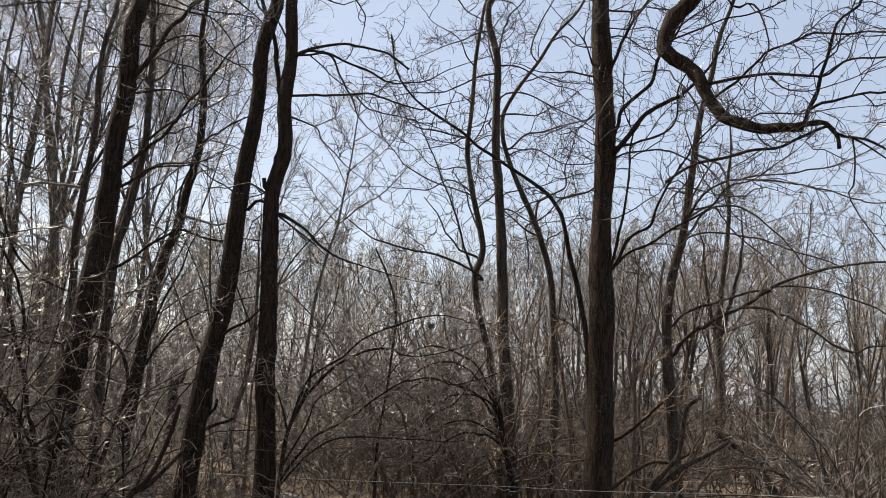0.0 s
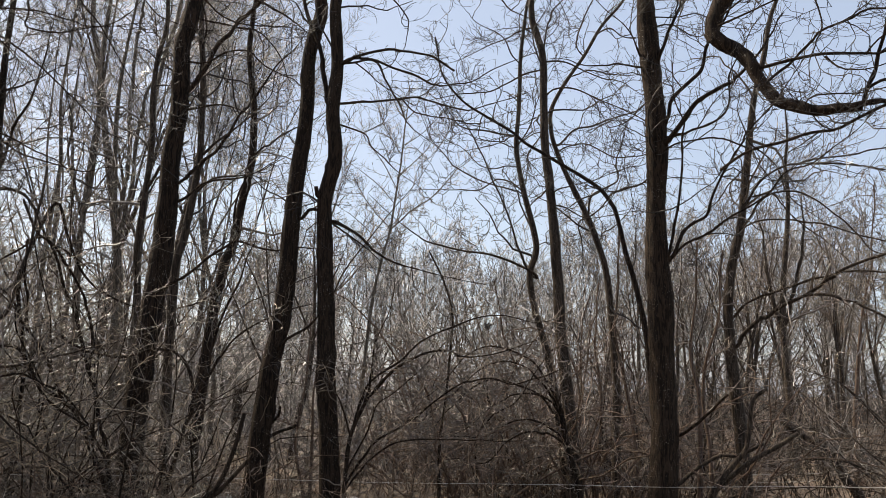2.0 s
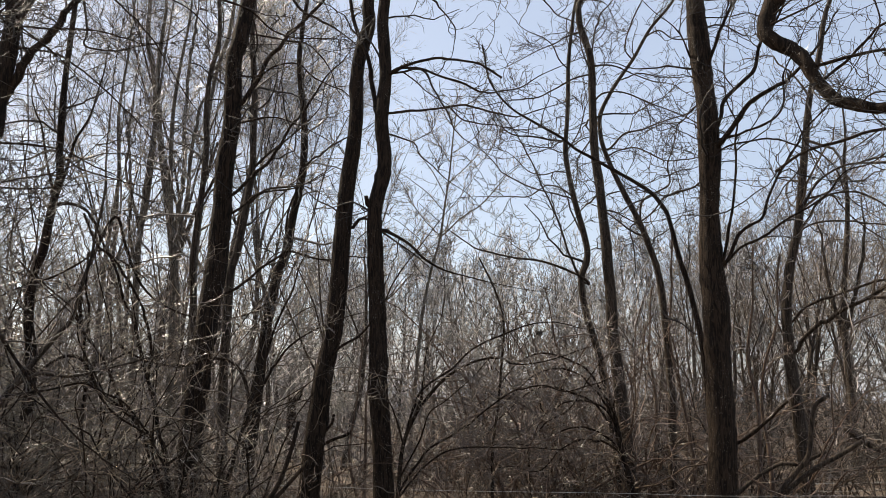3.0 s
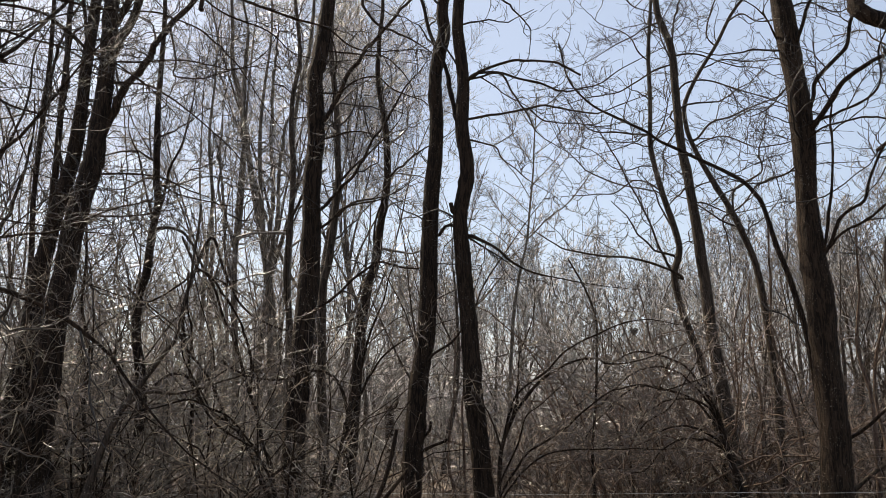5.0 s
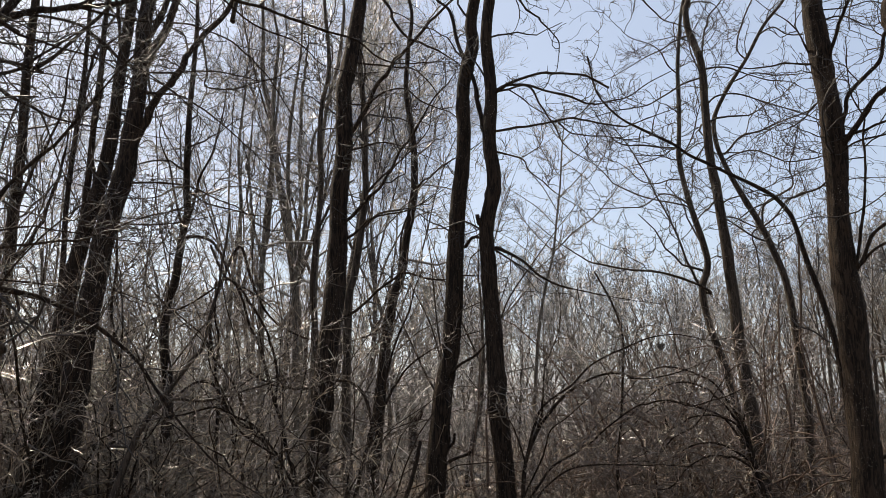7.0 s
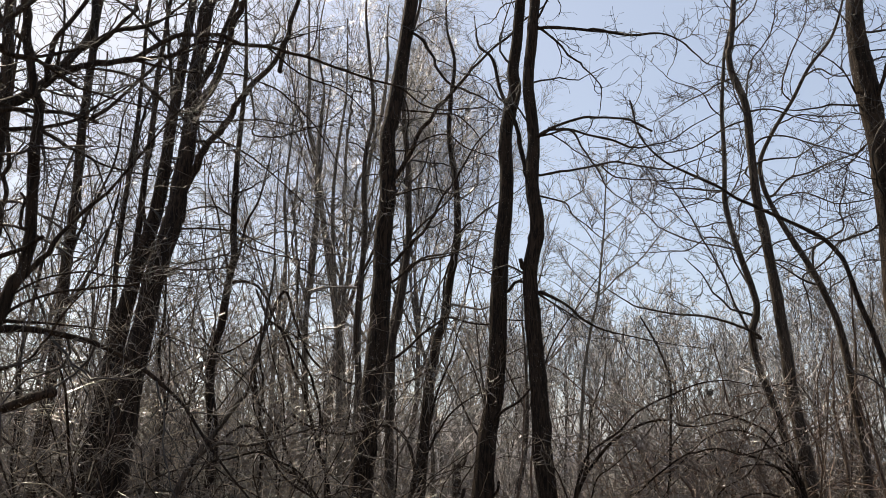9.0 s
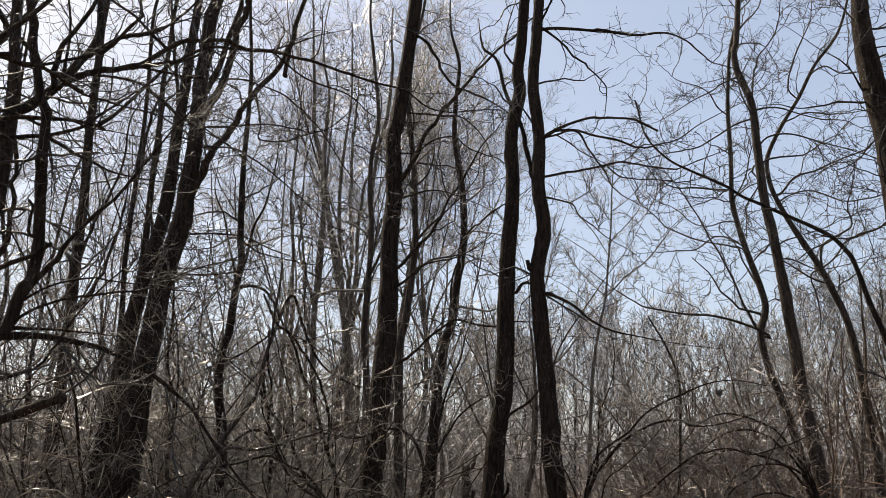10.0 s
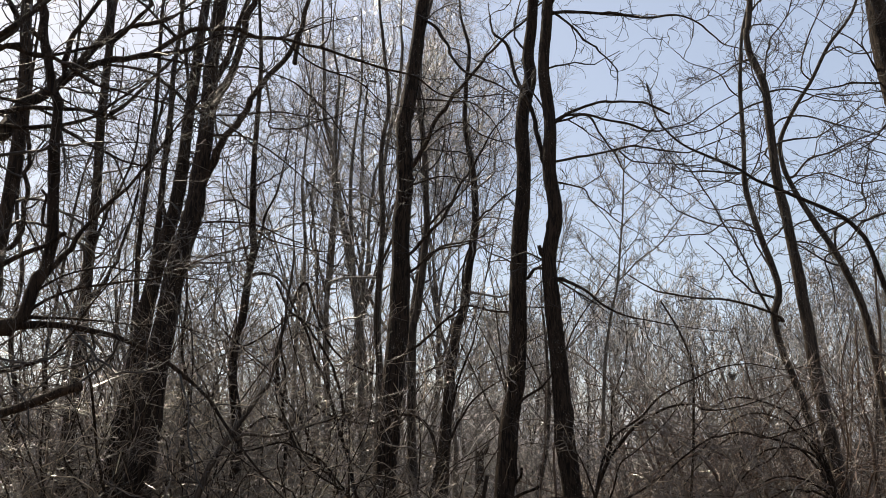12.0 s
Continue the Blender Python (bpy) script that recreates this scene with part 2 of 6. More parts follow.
# ---- ground ----
def heights(x, y):
    return 0.05 * np.sin(x * 0.7 + 1.3) * np.sin(y * 0.55) + 0.03 * np.sin(x * 1.9 + y * 1.3) + 0.02 * np.sin(y * 3.1 - x * 2.3)


def build_ground():
    rng = np.random.default_rng(5)
    steps = np.concatenate([np.arange(0, 24, 0.5), np.geomspace(24, 900, 30)])
    axis = np.concatenate([-steps[:0:-1], steps])
    x, y = np.meshgrid(axis, axis, indexing="ij")
    z = heights(x, y) + rng.normal(0, 0.012, x.shape)
    k = len(axis)
    i = np.arange(k * k).reshape(k, k)
    f = np.stack([i[:-1, :-1], i[1:, :-1], i[1:, 1:], i[:-1, 1:]], axis=-1).reshape(-1, 4)
    ob = new("ground", mesh_of("ground", [(np.stack([x, y, z], -1).reshape(-1, 3), f)], LITTER))
    tagged(ob, "forest floor of brown leaf litter and dark soil", "ground", kind="structure")


build_ground()


# ---- trees ----
class Tree:
    """A bare tree: an empty at its foot, a trunk, limbs and one mesh of twigs."""

    def __init__(self, label, points, r0, r1, rise=5.0, seed=1, mat=None, twigs=None, sides=16, name="tree", ridges=0.05, foot=True, group="", category="tree"):
        self.rng, self.seed = np.random.default_rng(seed), seed
        self.mat, self.twigs, self.ridges = mat or BARK, twigs or TWIG, ridges
        p = [np.array(q, float) for q in points]
        if foot:
            low = p[0] + (p[0] - p[1]) / max(0.3, abs(p[0][2] - p[1][2])) * (p[0][2] + 0.12) * 0.7
            low[2] = float(heights(low[0], low[1])) - 0.12
            p = [low] + p
        if isinstance(r0, list):
            r = ([r0[0]] if foot else []) + r0
            r1 = r0[-1]
        else:
            r = np.interp(np.cumsum([0] + [np.linalg.norm(b - a) for a, b in zip(p, p[1:])]), [0, sum(np.linalg.norm(b - a) for a, b in zip(p, p[1:]))], [r0, r1])
        p = [np.append(a, b) for a, b in zip(p, r)]
        if rise:
            d = unit(p[-1][:3] - p[-2][:3])
            q = p[-1]
            for k in range(4):
                d = unit(d * 0.8 + np.array([0, 0, 0.35]) + self.rng.normal(0, 0.12, 3))
                q = np.append(q[:3] + d * rise / 4, max(0.012, r1 * (0.8 - 0.22 * k)))
                p.append(q)
        self.base = p[0][:3].copy()
        self.base[2] += 0.12
        self.top = tagged(new(name), label, category, group)
        self.top.location = self.base
        size = sum(np.linalg.norm(b[:3] - a[:3]) for a, b in zip(p, p[1:]))
        self.line = spline(p, max(16, int(size / 0.06)))
        body = part("trunk", [self.local(trunk_piece(self.line, sides, ridges, seed, 0.45 if foot else 0))], self.mat, self.top)
        self.limbs = [spline(p, 14)[3:]] if rise else [spline(p, 14)[5:]]
        self.bearers = [body]

    def local(self, piece):
        return piece[0] - self.base, piece[1]

    def limb(self, points, r0, r1, bare=False, mat=None, label="", blunt=False):
        p = [np.array(q, float) for q in points]
        gap = np.linalg.norm(self.line[:, :3] - p[0], axis=1)
        if 0.02 < gap.min() < 0.6:
            p = [self.line[gap.argmin(), :3]] + p
        r = np.linspace(r0, r1, len(p))
        if not (bare or blunt):
            d = unit(p[-1] - p[-2])
            for k in range(3):
                d = unit(d + self.rng.normal(0, 0.22, 3) + np.array([0, 0, 0.06]))
                p.append(p[-1] + d * 0.3)
                r = np.append(r, r1 * (0.72, 0.5, 0.25)[k])
        size = sum(np.linalg.norm(b - a) for a, b in zip(p, p[1:]))
        line = kinked(self.rng, spline([np.append(a, b) for a, b in zip(p, r)], max(12, int(size / 0.055))))
        wood = part("limb", [self.local(trunk_piece(line, 8, self.ridges, self.seed + len(self.limbs)))], mat or self.mat, self.top, label)
        if not bare:
            self.limbs.append(line)
            self.bearers.append(wood)
        return self

    def crown(self, first=3.0, second=5.0, third=3.0, length=(0.5, 1.4), lift=0.06, least=0.0041):
        """Twigs in three orders and short spurs; first: side branches to a metre of limb, second and third: to each bearer."""
        rng = self.rng
        p, r = joined(self.limbs, 22)
        size = np.linalg.norm(np.diff(p, axis=1), axis=2).sum()
        a = sprout(rng, p, r, int(size * first), 0.12, 1.0, length, (35, 75), 0.6, 9, 0.62, lift, least * 1.5)
        b = sprout(rng, *a, int(len(a[0]) * second * 0.8), 0.12, 1.0, (length[0] * 0.4, length[1] * 0.5), (30, 70), 0.65, 7, 0.5, lift + 0.05, least)
        c = sprout(rng, *b, int(len(b[0]) * third * 0.75), 0.15, 1.0, (length[0] * 0.18, length[1] * 0.24), (30, 70), 0.75, 4, 0.7, lift + 0.12, least * 0.85)
        spur = sprout(rng, p, r, int(size * 5), 0.1, 1.0, (0.03, 0.16), (40, 85), 0.5, 3, 0.4, 0.15, least)
        for k in range(len(a[0])):
            near = np.linalg.norm(p - a[0][k, 0], axis=2).min(axis=1).argmin()        # the limb that it grows from
            part("branch", [self.local(rings(a[0][k:k + 1], a[1][k:k + 1], 4))], self.twigs, self.bearers[near])
        part("crown", [self.local(rings(*b, 3)), self.local(rings(*c, 3)), self.local(rings(*spur, 3))], self.twigs, self.top, kind="stuff")
        return self


TALL = "tall bare tree with dark ridged bark"
t = Tree("tall bare tree leaning beside its twin trunk", [(-2.65, 9.23, 0.38), (-2.60, 9.24, 1.11), (-2.53, 9.26, 1.71), (-2.42, 9.29, 2.41), (-2.39, 9.30, 3.05), (-2.34, 9.31, 4.06), (-2.27, 9.33, 4.82), (-2.26, 9.33, 5.52), (-2.15, 9.36, 6.07), (-2.16, 9.35, 6.36), (-2.10, 9.37, 6.82), (-2.05, 9.38, 7.46)], 0.124, 0.066, 3.2, 11)
t.limb([(-2.27, 9.33, 3.52), (-2.18, 9.31, 3.62), (-2.09, 9.30, 3.62), (-2.00, 9.29, 3.54)], 0.0229, 0.0130)
t.limb([(-2.54, 9.26, 1.78), (-2.36, 9.15, 2.09), (-2.08, 9.06, 2.25)], 0.0229, 0.0127)
t.limb([(-2.51, 9.27, 1.04), (-2.37, 9.15, 1.10), (-2.16, 9.05, 1.18)], 0.0197, 0.0159, bare=True)
t.limb([(-2.49, 9.27, 1.18), (-2.39, 9.19, 1.28), (-2.35, 9.10, 1.37)], 0.0197, 0.0128, bare=True)
t.crown(1.8, 5, 3)

t = Tree("tall bare tree with a broken stub and long side branches", [(-1.77, 9.13, 0.41), (-1.80, 9.12, 1.02), (-1.85, 9.11, 1.68), (-1.88, 9.11, 2.35), (-1.93, 9.10, 3.04), (-1.93, 9.10, 3.19), (-1.96, 9.09, 3.69), (-1.86, 9.11, 4.21), (-1.90, 9.10, 4.76), (-1.87, 9.11, 5.33), (-1.92, 9.10, 5.94), (-1.90, 9.10, 6.27), (-1.86, 9.11, 6.65), (-1.81, 9.12, 7.26)], 0.114, 0.060, 3.2, 12)
t.limb([(-1.94, 9.10, 4.82), (-2.01, 9.16, 4.96), (-2.11, 9.21, 5.55), (-2.31, 9.24, 6.06), (-2.42, 9.29, 6.52)], 0.0317, 0.0197)
t.limb([(-1.84, 9.12, 5.29), (-1.77, 9.04, 5.33), (-1.62, 8.98, 5.36), (-1.37, 8.94, 5.40), (-1.11, 8.89, 5.40), (-0.87, 8.83, 5.34), (-0.67, 8.76, 5.24), (-0.48, 8.69, 5.07)], 0.0222, 0.0110, blunt=True)
t.limb([(-1.83, 9.12, 5.33), (-1.71, 9.07, 5.37), (-1.44, 9.04, 5.35), (-1.20, 8.99, 5.23), (-0.93, 8.95, 5.12), (-0.70, 8.90, 4.99), (-0.50, 8.84, 4.97), (-0.28, 8.77, 4.98), (-0.07, 8.70, 5.08)], 0.0190, 0.0059)
t.limb([(-1.42, 8.99, 5.31), (-1.28, 8.96, 5.05), (-1.14, 8.93, 4.85), (-1.04, 8.89, 4.60), (-1.00, 8.84, 4.53)], 0.0124, 0.0061)
t.limb([(-1.67, 9.05, 5.32), (-1.61, 8.99, 5.27), (-1.45, 8.95, 5.14), (-1.35, 8.90, 5.02)], 0.0110, 0.0061)
t.limb([(-1.82, 9.12, 4.85), (-1.54, 9.09, 4.87), (-1.22, 9.05, 4.87), (-0.89, 9.01, 4.87), (-0.62, 8.95, 4.77), (-0.36, 8.88, 4.67), (-0.26, 8.80, 4.65)], 0.0175, 0.0075)
t.limb([(-1.07, 8.94, 4.82), (-0.93, 8.88, 4.68), (-0.73, 8.84, 4.60), (-0.54, 8.78, 4.56)], 0.0092, 0.0060)
t.limb([(-1.81, 9.12, 4.59), (-1.61, 9.06, 4.50), (-1.48, 8.98, 4.42), (-1.41, 8.89, 4.27), (-1.23, 8.82, 4.08)], 0.0127, 0.0061)
t.limb([(-1.88, 9.11, 3.45), (-1.77, 9.05, 3.40), (-1.53, 9.01, 3.26), (-1.36, 8.96, 3.11), (-1.13, 8.91, 2.96), (-0.87, 8.86, 2.88)], 0.0254, 0.0070)
t.limb([(-1.96, 9.09, 3.66), (-2.01, 9.03, 3.74), (-2.03, 8.97, 3.82)], 0.0286, 0.0188, bare=True)
t.limb([(-1.83, 9.12, 6.76), (-1.55, 9.07, 6.71), (-1.21, 9.02, 6.60), (-0.69, 8.97, 6.42), (-0.31, 8.89, 6.32), (-0.05, 8.80, 6.08)], 0.0254, 0.0090)
t.limb([(-1.79, 9.13, 6.78), (-1.56, 9.04, 6.51), (-1.35, 8.95, 6.21), (-1.12, 8.85, 5.91), (-1.01, 8.74, 5.66)], 0.0190, 0.0060)
t.limb([(-1.85, 9.11, 6.80), (-1.72, 9.09, 6.99), (-1.53, 9.07, 7.32)], 0.0190, 0.0094)
t.crown(0.9, 5, 2.5, (0.4, 1.1))

t = Tree("slender bare tree with a pale broken scar low down", [(1.04, 11.25, 0.30), (1.01, 11.26, 1.05), (0.95, 11.26, 1.66), (0.89, 11.26, 2.28), (0.85, 11.27, 2.92), (0.80, 11.27, 3.56), (0.74, 11.28, 4.36), (0.67, 11.28, 4.99), (0.66, 11.28, 5.68), (0.64, 11.28, 6.34), (0.50, 11.29, 6.81), (0.48, 11.29, 7.17), (0.51, 11.29, 7.22), (0.57, 11.29, 7.64), (0.64, 11.28, 8.15)], 0.096, 0.035, 3, 13, mat=BARK_SMOOTH)
t.limb([(0.64, 11.28, 6.22), (0.80, 11.20, 6.21), (0.95, 11.11, 6.15), (1.18, 11.01, 5.99), (1.45, 10.90, 5.83)], 0.0135, 0.0075)
t.limb([(0.63, 11.28, 6.11), (0.40, 11.27, 6.05), (0.17, 11.26, 5.92), (-0.07, 11.24, 5.80), (-0.31, 11.22, 5.74), (-0.51, 11.19, 5.72)], 0.0135, 0.0076)
t.limb([(0.52, 11.29, 6.76), (0.29, 11.26, 6.67), (0.14, 11.23, 6.56), (-0.06, 11.20, 6.47)], 0.0116, 0.0076)
t.limb([(0.64, 11.28, 6.27), (0.67, 11.26, 6.49), (0.72, 11.24, 6.79), (0.81, 11.21, 7.00), (0.92, 11.18, 7.12), (1.07, 11.15, 7.37)], 0.0135, 0.0076)
t.limb([(0.66, 11.28, 5.69), (0.82, 11.25, 5.81), (1.09, 11.20, 5.78), (1.37, 11.14, 5.64), (1.61, 11.08, 5.51)], 0.0135, 0.0076)
t.limb([(0.67, 11.28, 5.23), (0.59, 11.25, 5.09), (0.45, 11.22, 4.87), (0.42, 11.19, 4.65)], 0.0116, 0.0076)
t.limb([(0.75, 11.28, 4.29), (0.87, 11.22, 4.36), (1.06, 11.15, 4.39)], 0.0116, 0.0076)
t.limb([(0.76, 11.27, 4.13), (0.92, 11.23, 4.11), (1.08, 11.18, 4.00), (1.23, 11.13, 3.92)], 0.0116, 0.0076)
t.limb([(0.74, 11.28, 4.37), (0.62, 11.23, 4.27), (0.48, 11.19, 4.13)], 0.0116, 0.0076)
t.limb([(0.87, 11.05, 0.85), (0.93, 11.01, 0.88), (1.02, 10.98, 0.90), (1.08, 10.95, 0.84)], 0.0302, 0.0225, bare=True, mat=WOOD, label="pale bare broken wood")
t.crown(3.1, 6, 3, (0.4, 1.3))

t = Tree("slender crooked bare tree beside a straighter one", [(0.93, 11.76, 0.87), (0.83, 11.77, 1.56), (0.71, 11.78, 2.17), (0.55, 11.79, 2.73), (0.48, 11.79, 3.23), (0.57, 11.79, 3.54), (0.55, 11.79, 3.82), (0.39, 11.79, 4.47), (0.29, 11.80, 5.12), (0.32, 11.80, 5.75), (0.34, 11.79, 6.48), (0.42, 11.79, 7.24), (0.47, 11.79, 7.49)], 0.064, 0.022, 3, 14, mat=BARK_SMOOTH)
t.limb([(0.60, 11.78, 3.19), (0.43, 11.72, 3.30), (0.14, 11.66, 3.42), (-0.11, 11.59, 3.49), (-0.35, 11.51, 3.52), (-0.67, 11.42, 3.56), (-0.98, 11.33, 3.63), (-1.10, 11.25, 3.70)], 0.0201, 0.0096)
t.limb([(0.48, 11.79, 3.23), (0.40, 11.74, 3.38), (0.31, 11.70, 3.61), (0.21, 11.65, 3.93), (0.12, 11.60, 4.16), (0.00, 11.55, 4.44), (-0.13, 11.50, 4.71), (-0.23, 11.45, 4.96), (-0.40, 11.39, 5.26)], 0.0161, 0.0078)
t.limb([(0.31, 11.80, 5.29), (0.04, 11.76, 5.32), (-0.21, 11.72, 5.35), (-0.41, 11.67, 5.35), (-0.56, 11.63, 5.40), (-0.63, 11.58, 5.47)], 0.0161, 0.0079)
t.limb([(0.41, 11.79, 4.39), (0.25, 11.76, 4.46), (0.00, 11.73, 4.51), (-0.25, 11.70, 4.59), (-0.46, 11.66, 4.69), (-0.63, 11.62, 4.80), (-0.76, 11.58, 4.95)], 0.0121, 0.0071)
t.limb([(0.34, 11.80, 4.81), (0.15, 11.73, 4.82), (-0.05, 11.67, 4.76), (-0.26, 11.60, 4.81)], 0.0105, 0.0071)
t.limb([(0.31, 11.80, 5.11), (0.18, 11.73, 5.11), (0.05, 11.67, 5.15), (-0.07, 11.60, 5.09)], 0.0105, 0.0071)
t.limb([(0.40, 11.79, 4.43), (0.21, 11.75, 4.58), (-0.00, 11.70, 4.60), (-0.24, 11.65, 4.45), (-0.44, 11.59, 4.42)], 0.0121, 0.0079)
t.limb([(0.29, 11.80, 5.14), (0.36, 11.73, 5.22), (0.44, 11.66, 5.34), (0.51, 11.59, 5.49)], 0.0121, 0.0079)
t.limb([(0.35, 11.79, 6.39), (0.20, 11.73, 6.53), (0.10, 11.67, 6.73), (-0.03, 11.60, 6.82)], 0.0121, 0.0079)
t.crown(3.1, 6, 3, (0.4, 1.3))

t = Tree("slender bare tree bending over to one side", [(1.71, 12.08, 0.89), (1.72, 12.08, 1.83), (1.61, 12.09, 3.23), (1.47, 12.11, 3.80), (1.32, 12.13, 4.21), (1.07, 12.15, 4.74), (0.90, 12.17, 5.17), (0.82, 12.17, 5.48), (0.83, 12.17, 5.84), (1.04, 12.16, 6.26), (1.32, 12.13, 6.67), (1.59, 12.10, 7.14), (1.95, 12.04, 7.59)], 0.067, 0.019, 3, 15, mat=BARK_SMOOTH)
t.limb([(0.96, 12.16, 5.28), (1.16, 12.10, 5.47), (1.41, 12.04, 5.53), (1.74, 11.95, 5.62), (2.06, 11.86, 5.69), (2.17, 11.80, 5.78)], 0.0167, 0.0082)
t.limb([(1.36, 12.12, 4.17), (1.39, 12.07, 4.44), (1.64, 11.99, 4.59), (1.76, 11.92, 4.66), (1.74, 11.87, 4.87)], 0.0167, 0.0102)
t.limb([(1.34, 12.13, 4.13), (1.54, 12.05, 4.27), (1.73, 11.98, 4.50), (2.00, 11.88, 4.56), (2.24, 11.79, 4.61)], 0.0146, 0.0082)
t.limb([(1.07, 12.15, 5.23), (1.34, 12.08, 5.25), (1.63, 11.99, 5.07), (1.75, 11.92, 5.01), (2.07, 11.82, 5.00)], 0.0125, 0.0082)
t.limb([(1.32, 12.13, 6.65), (1.20, 12.07, 6.83), (1.31, 12.00, 7.21), (1.46, 11.91, 7.51)], 0.0125, 0.0082)
t.limb([(1.14, 12.15, 6.35), (1.38, 12.02, 6.40), (1.71, 11.88, 6.27)], 0.0125, 0.0082)
t.limb([(1.50, 12.11, 7.00), (1.70, 11.98, 7.04), (1.86, 11.86, 6.86)], 0.0125, 0.0082)
t.crown(2.8, 6, 3, (0.4, 1.3))

t = Tree("thin bare stem arching far over to one side", [(1.94, 10.42, 1.01), (1.88, 10.43, 2.17), (1.77, 10.45, 2.82), (1.70, 10.46, 3.11), (1.64, 10.47, 3.33), (1.58, 10.48, 3.62), (1.52, 10.49, 3.88), (1.44, 10.50, 4.03), (1.33, 10.52, 4.18), (1.15, 10.54, 4.32), (0.92, 10.56, 4.47), (0.69, 10.58, 4.62), (0.58, 10.58, 4.69), (0.38, 10.59, 4.81), (0.23, 10.60, 4.95), (0.03, 10.60, 5.08), (-0.20, 10.60, 5.22), (-0.44, 10.59, 5.38), (-0.64, 10.58, 5.60)], 0.047, 0.013, 0.8, 16)
t.crown(3, 5, 3, (0.3, 1.0))

t = Tree("thick straight bare tree with dark furrowed bark", [(1.86, 9.62, 0.53), (1.88, 9.62, 1.18), (1.89, 9.62, 1.88), (1.89, 9.62, 2.60), (1.87, 9.62, 3.34), (1.87, 9.62, 3.91), (1.88, 9.62, 4.48), (1.87, 9.62, 5.07), (1.83, 9.63, 5.67), (1.81, 9.63, 6.49)], [0.158, 0.146, 0.142, 0.148, 0.122, 0.115, 0.13, 0.115, 0.122, 0.097], 0, 3.5, 17)
t.limb([(1.95, 9.60, 4.45), (1.98, 9.54, 4.49), (2.02, 9.47, 4.54), (2.15, 9.38, 4.71), (2.28, 9.30, 4.89), (2.42, 9.20, 4.98), (2.55, 9.11, 5.05), (2.69, 9.01, 5.09)], 0.0368, 0.0192)
t.limb([(1.93, 9.61, 4.52), (1.96, 9.57, 4.56), (2.00, 9.54, 4.84), (2.05, 9.50, 5.02), (2.24, 9.42, 5.21), (2.37, 9.36, 5.34), (2.41, 9.32, 5.54), (2.45, 9.28, 5.65)], 0.0268, 0.0164)
t.limb([(2.06, 9.48, 4.57), (2.24, 9.40, 4.60), (2.42, 9.32, 4.65), (2.56, 9.25, 4.73), (2.63, 9.20, 4.88), (2.63, 9.16, 5.11), (2.65, 9.12, 5.23)], 0.0149, 0.0081)
t.limb([(1.88, 9.62, 5.45), (1.91, 9.56, 5.50), (1.94, 9.50, 5.59), (2.06, 9.43, 5.92), (2.14, 9.36, 6.09), (2.29, 9.27, 6.30), (2.40, 9.19, 6.52)], 0.0201, 0.0162)
t.limb([(1.85, 9.62, 6.11), (1.93, 9.51, 6.06), (2.08, 9.37, 5.99), (2.31, 9.21, 5.96)], 0.0100, 0.0065)
t.limb([(1.90, 9.61, 4.38), (1.94, 9.54, 4.39), (2.08, 9.44, 4.46), (2.29, 9.32, 4.47), (2.46, 9.21, 4.46), (2.62, 9.10, 4.37), (2.78, 8.98, 4.25)], 0.0134, 0.0080)
t.limb([(1.94, 9.61, 2.94), (2.02, 9.54, 3.34), (2.07, 9.48, 3.60), (2.09, 9.42, 3.79), (2.12, 9.36, 4.25), (2.13, 9.31, 4.54), (2.14, 9.26, 4.66)], 0.0201, 0.0097)
t.limb([(1.96, 9.60, 3.07), (2.15, 9.51, 3.41), (2.26, 9.43, 3.52), (2.37, 9.35, 3.59), (2.42, 9.29, 3.78), (2.52, 9.21, 4.00), (2.60, 9.14, 4.16), (2.67, 9.06, 4.30), (2.81, 8.97, 4.51)], 0.0201, 0.0096)
t.limb([(1.96, 9.60, 3.07), (2.14, 9.48, 3.26), (2.37, 9.33, 3.37), (2.58, 9.19, 3.53), (2.79, 9.04, 3.64), (2.94, 8.90, 3.75), (3.08, 8.76, 3.95), (3.27, 8.60, 3.99)], 0.0167, 0.0078)
t.limb([(1.80, 9.63, 5.48), (1.69, 9.59, 5.47), (1.44, 9.56, 5.49), (1.31, 9.51, 5.45)], 0.0134, 0.0098)
t.limb([(2.04, 9.59, 1.14), (2.15, 9.39, 1.25), (2.34, 9.17, 1.45), (2.43, 8.98, 1.59)], 0.0201, 0.0127, bare=True)
t.limb([(1.74, 9.64, 5.60), (1.68, 9.55, 5.67), (1.61, 9.46, 5.81), (1.50, 9.38, 5.91)], 0.0134, 0.0065)
t.limb([(1.81, 9.63, 5.02), (1.65, 9.51, 4.88), (1.50, 9.38, 4.70)], 0.0100, 0.0065)
t.limb([(1.81, 9.63, 4.10), (1.68, 9.55, 4.00), (1.53, 9.48, 3.94), (1.32, 9.41, 3.87)], 0.0117, 0.0065)
t.crown(2, 6, 3, (0.4, 1.4))

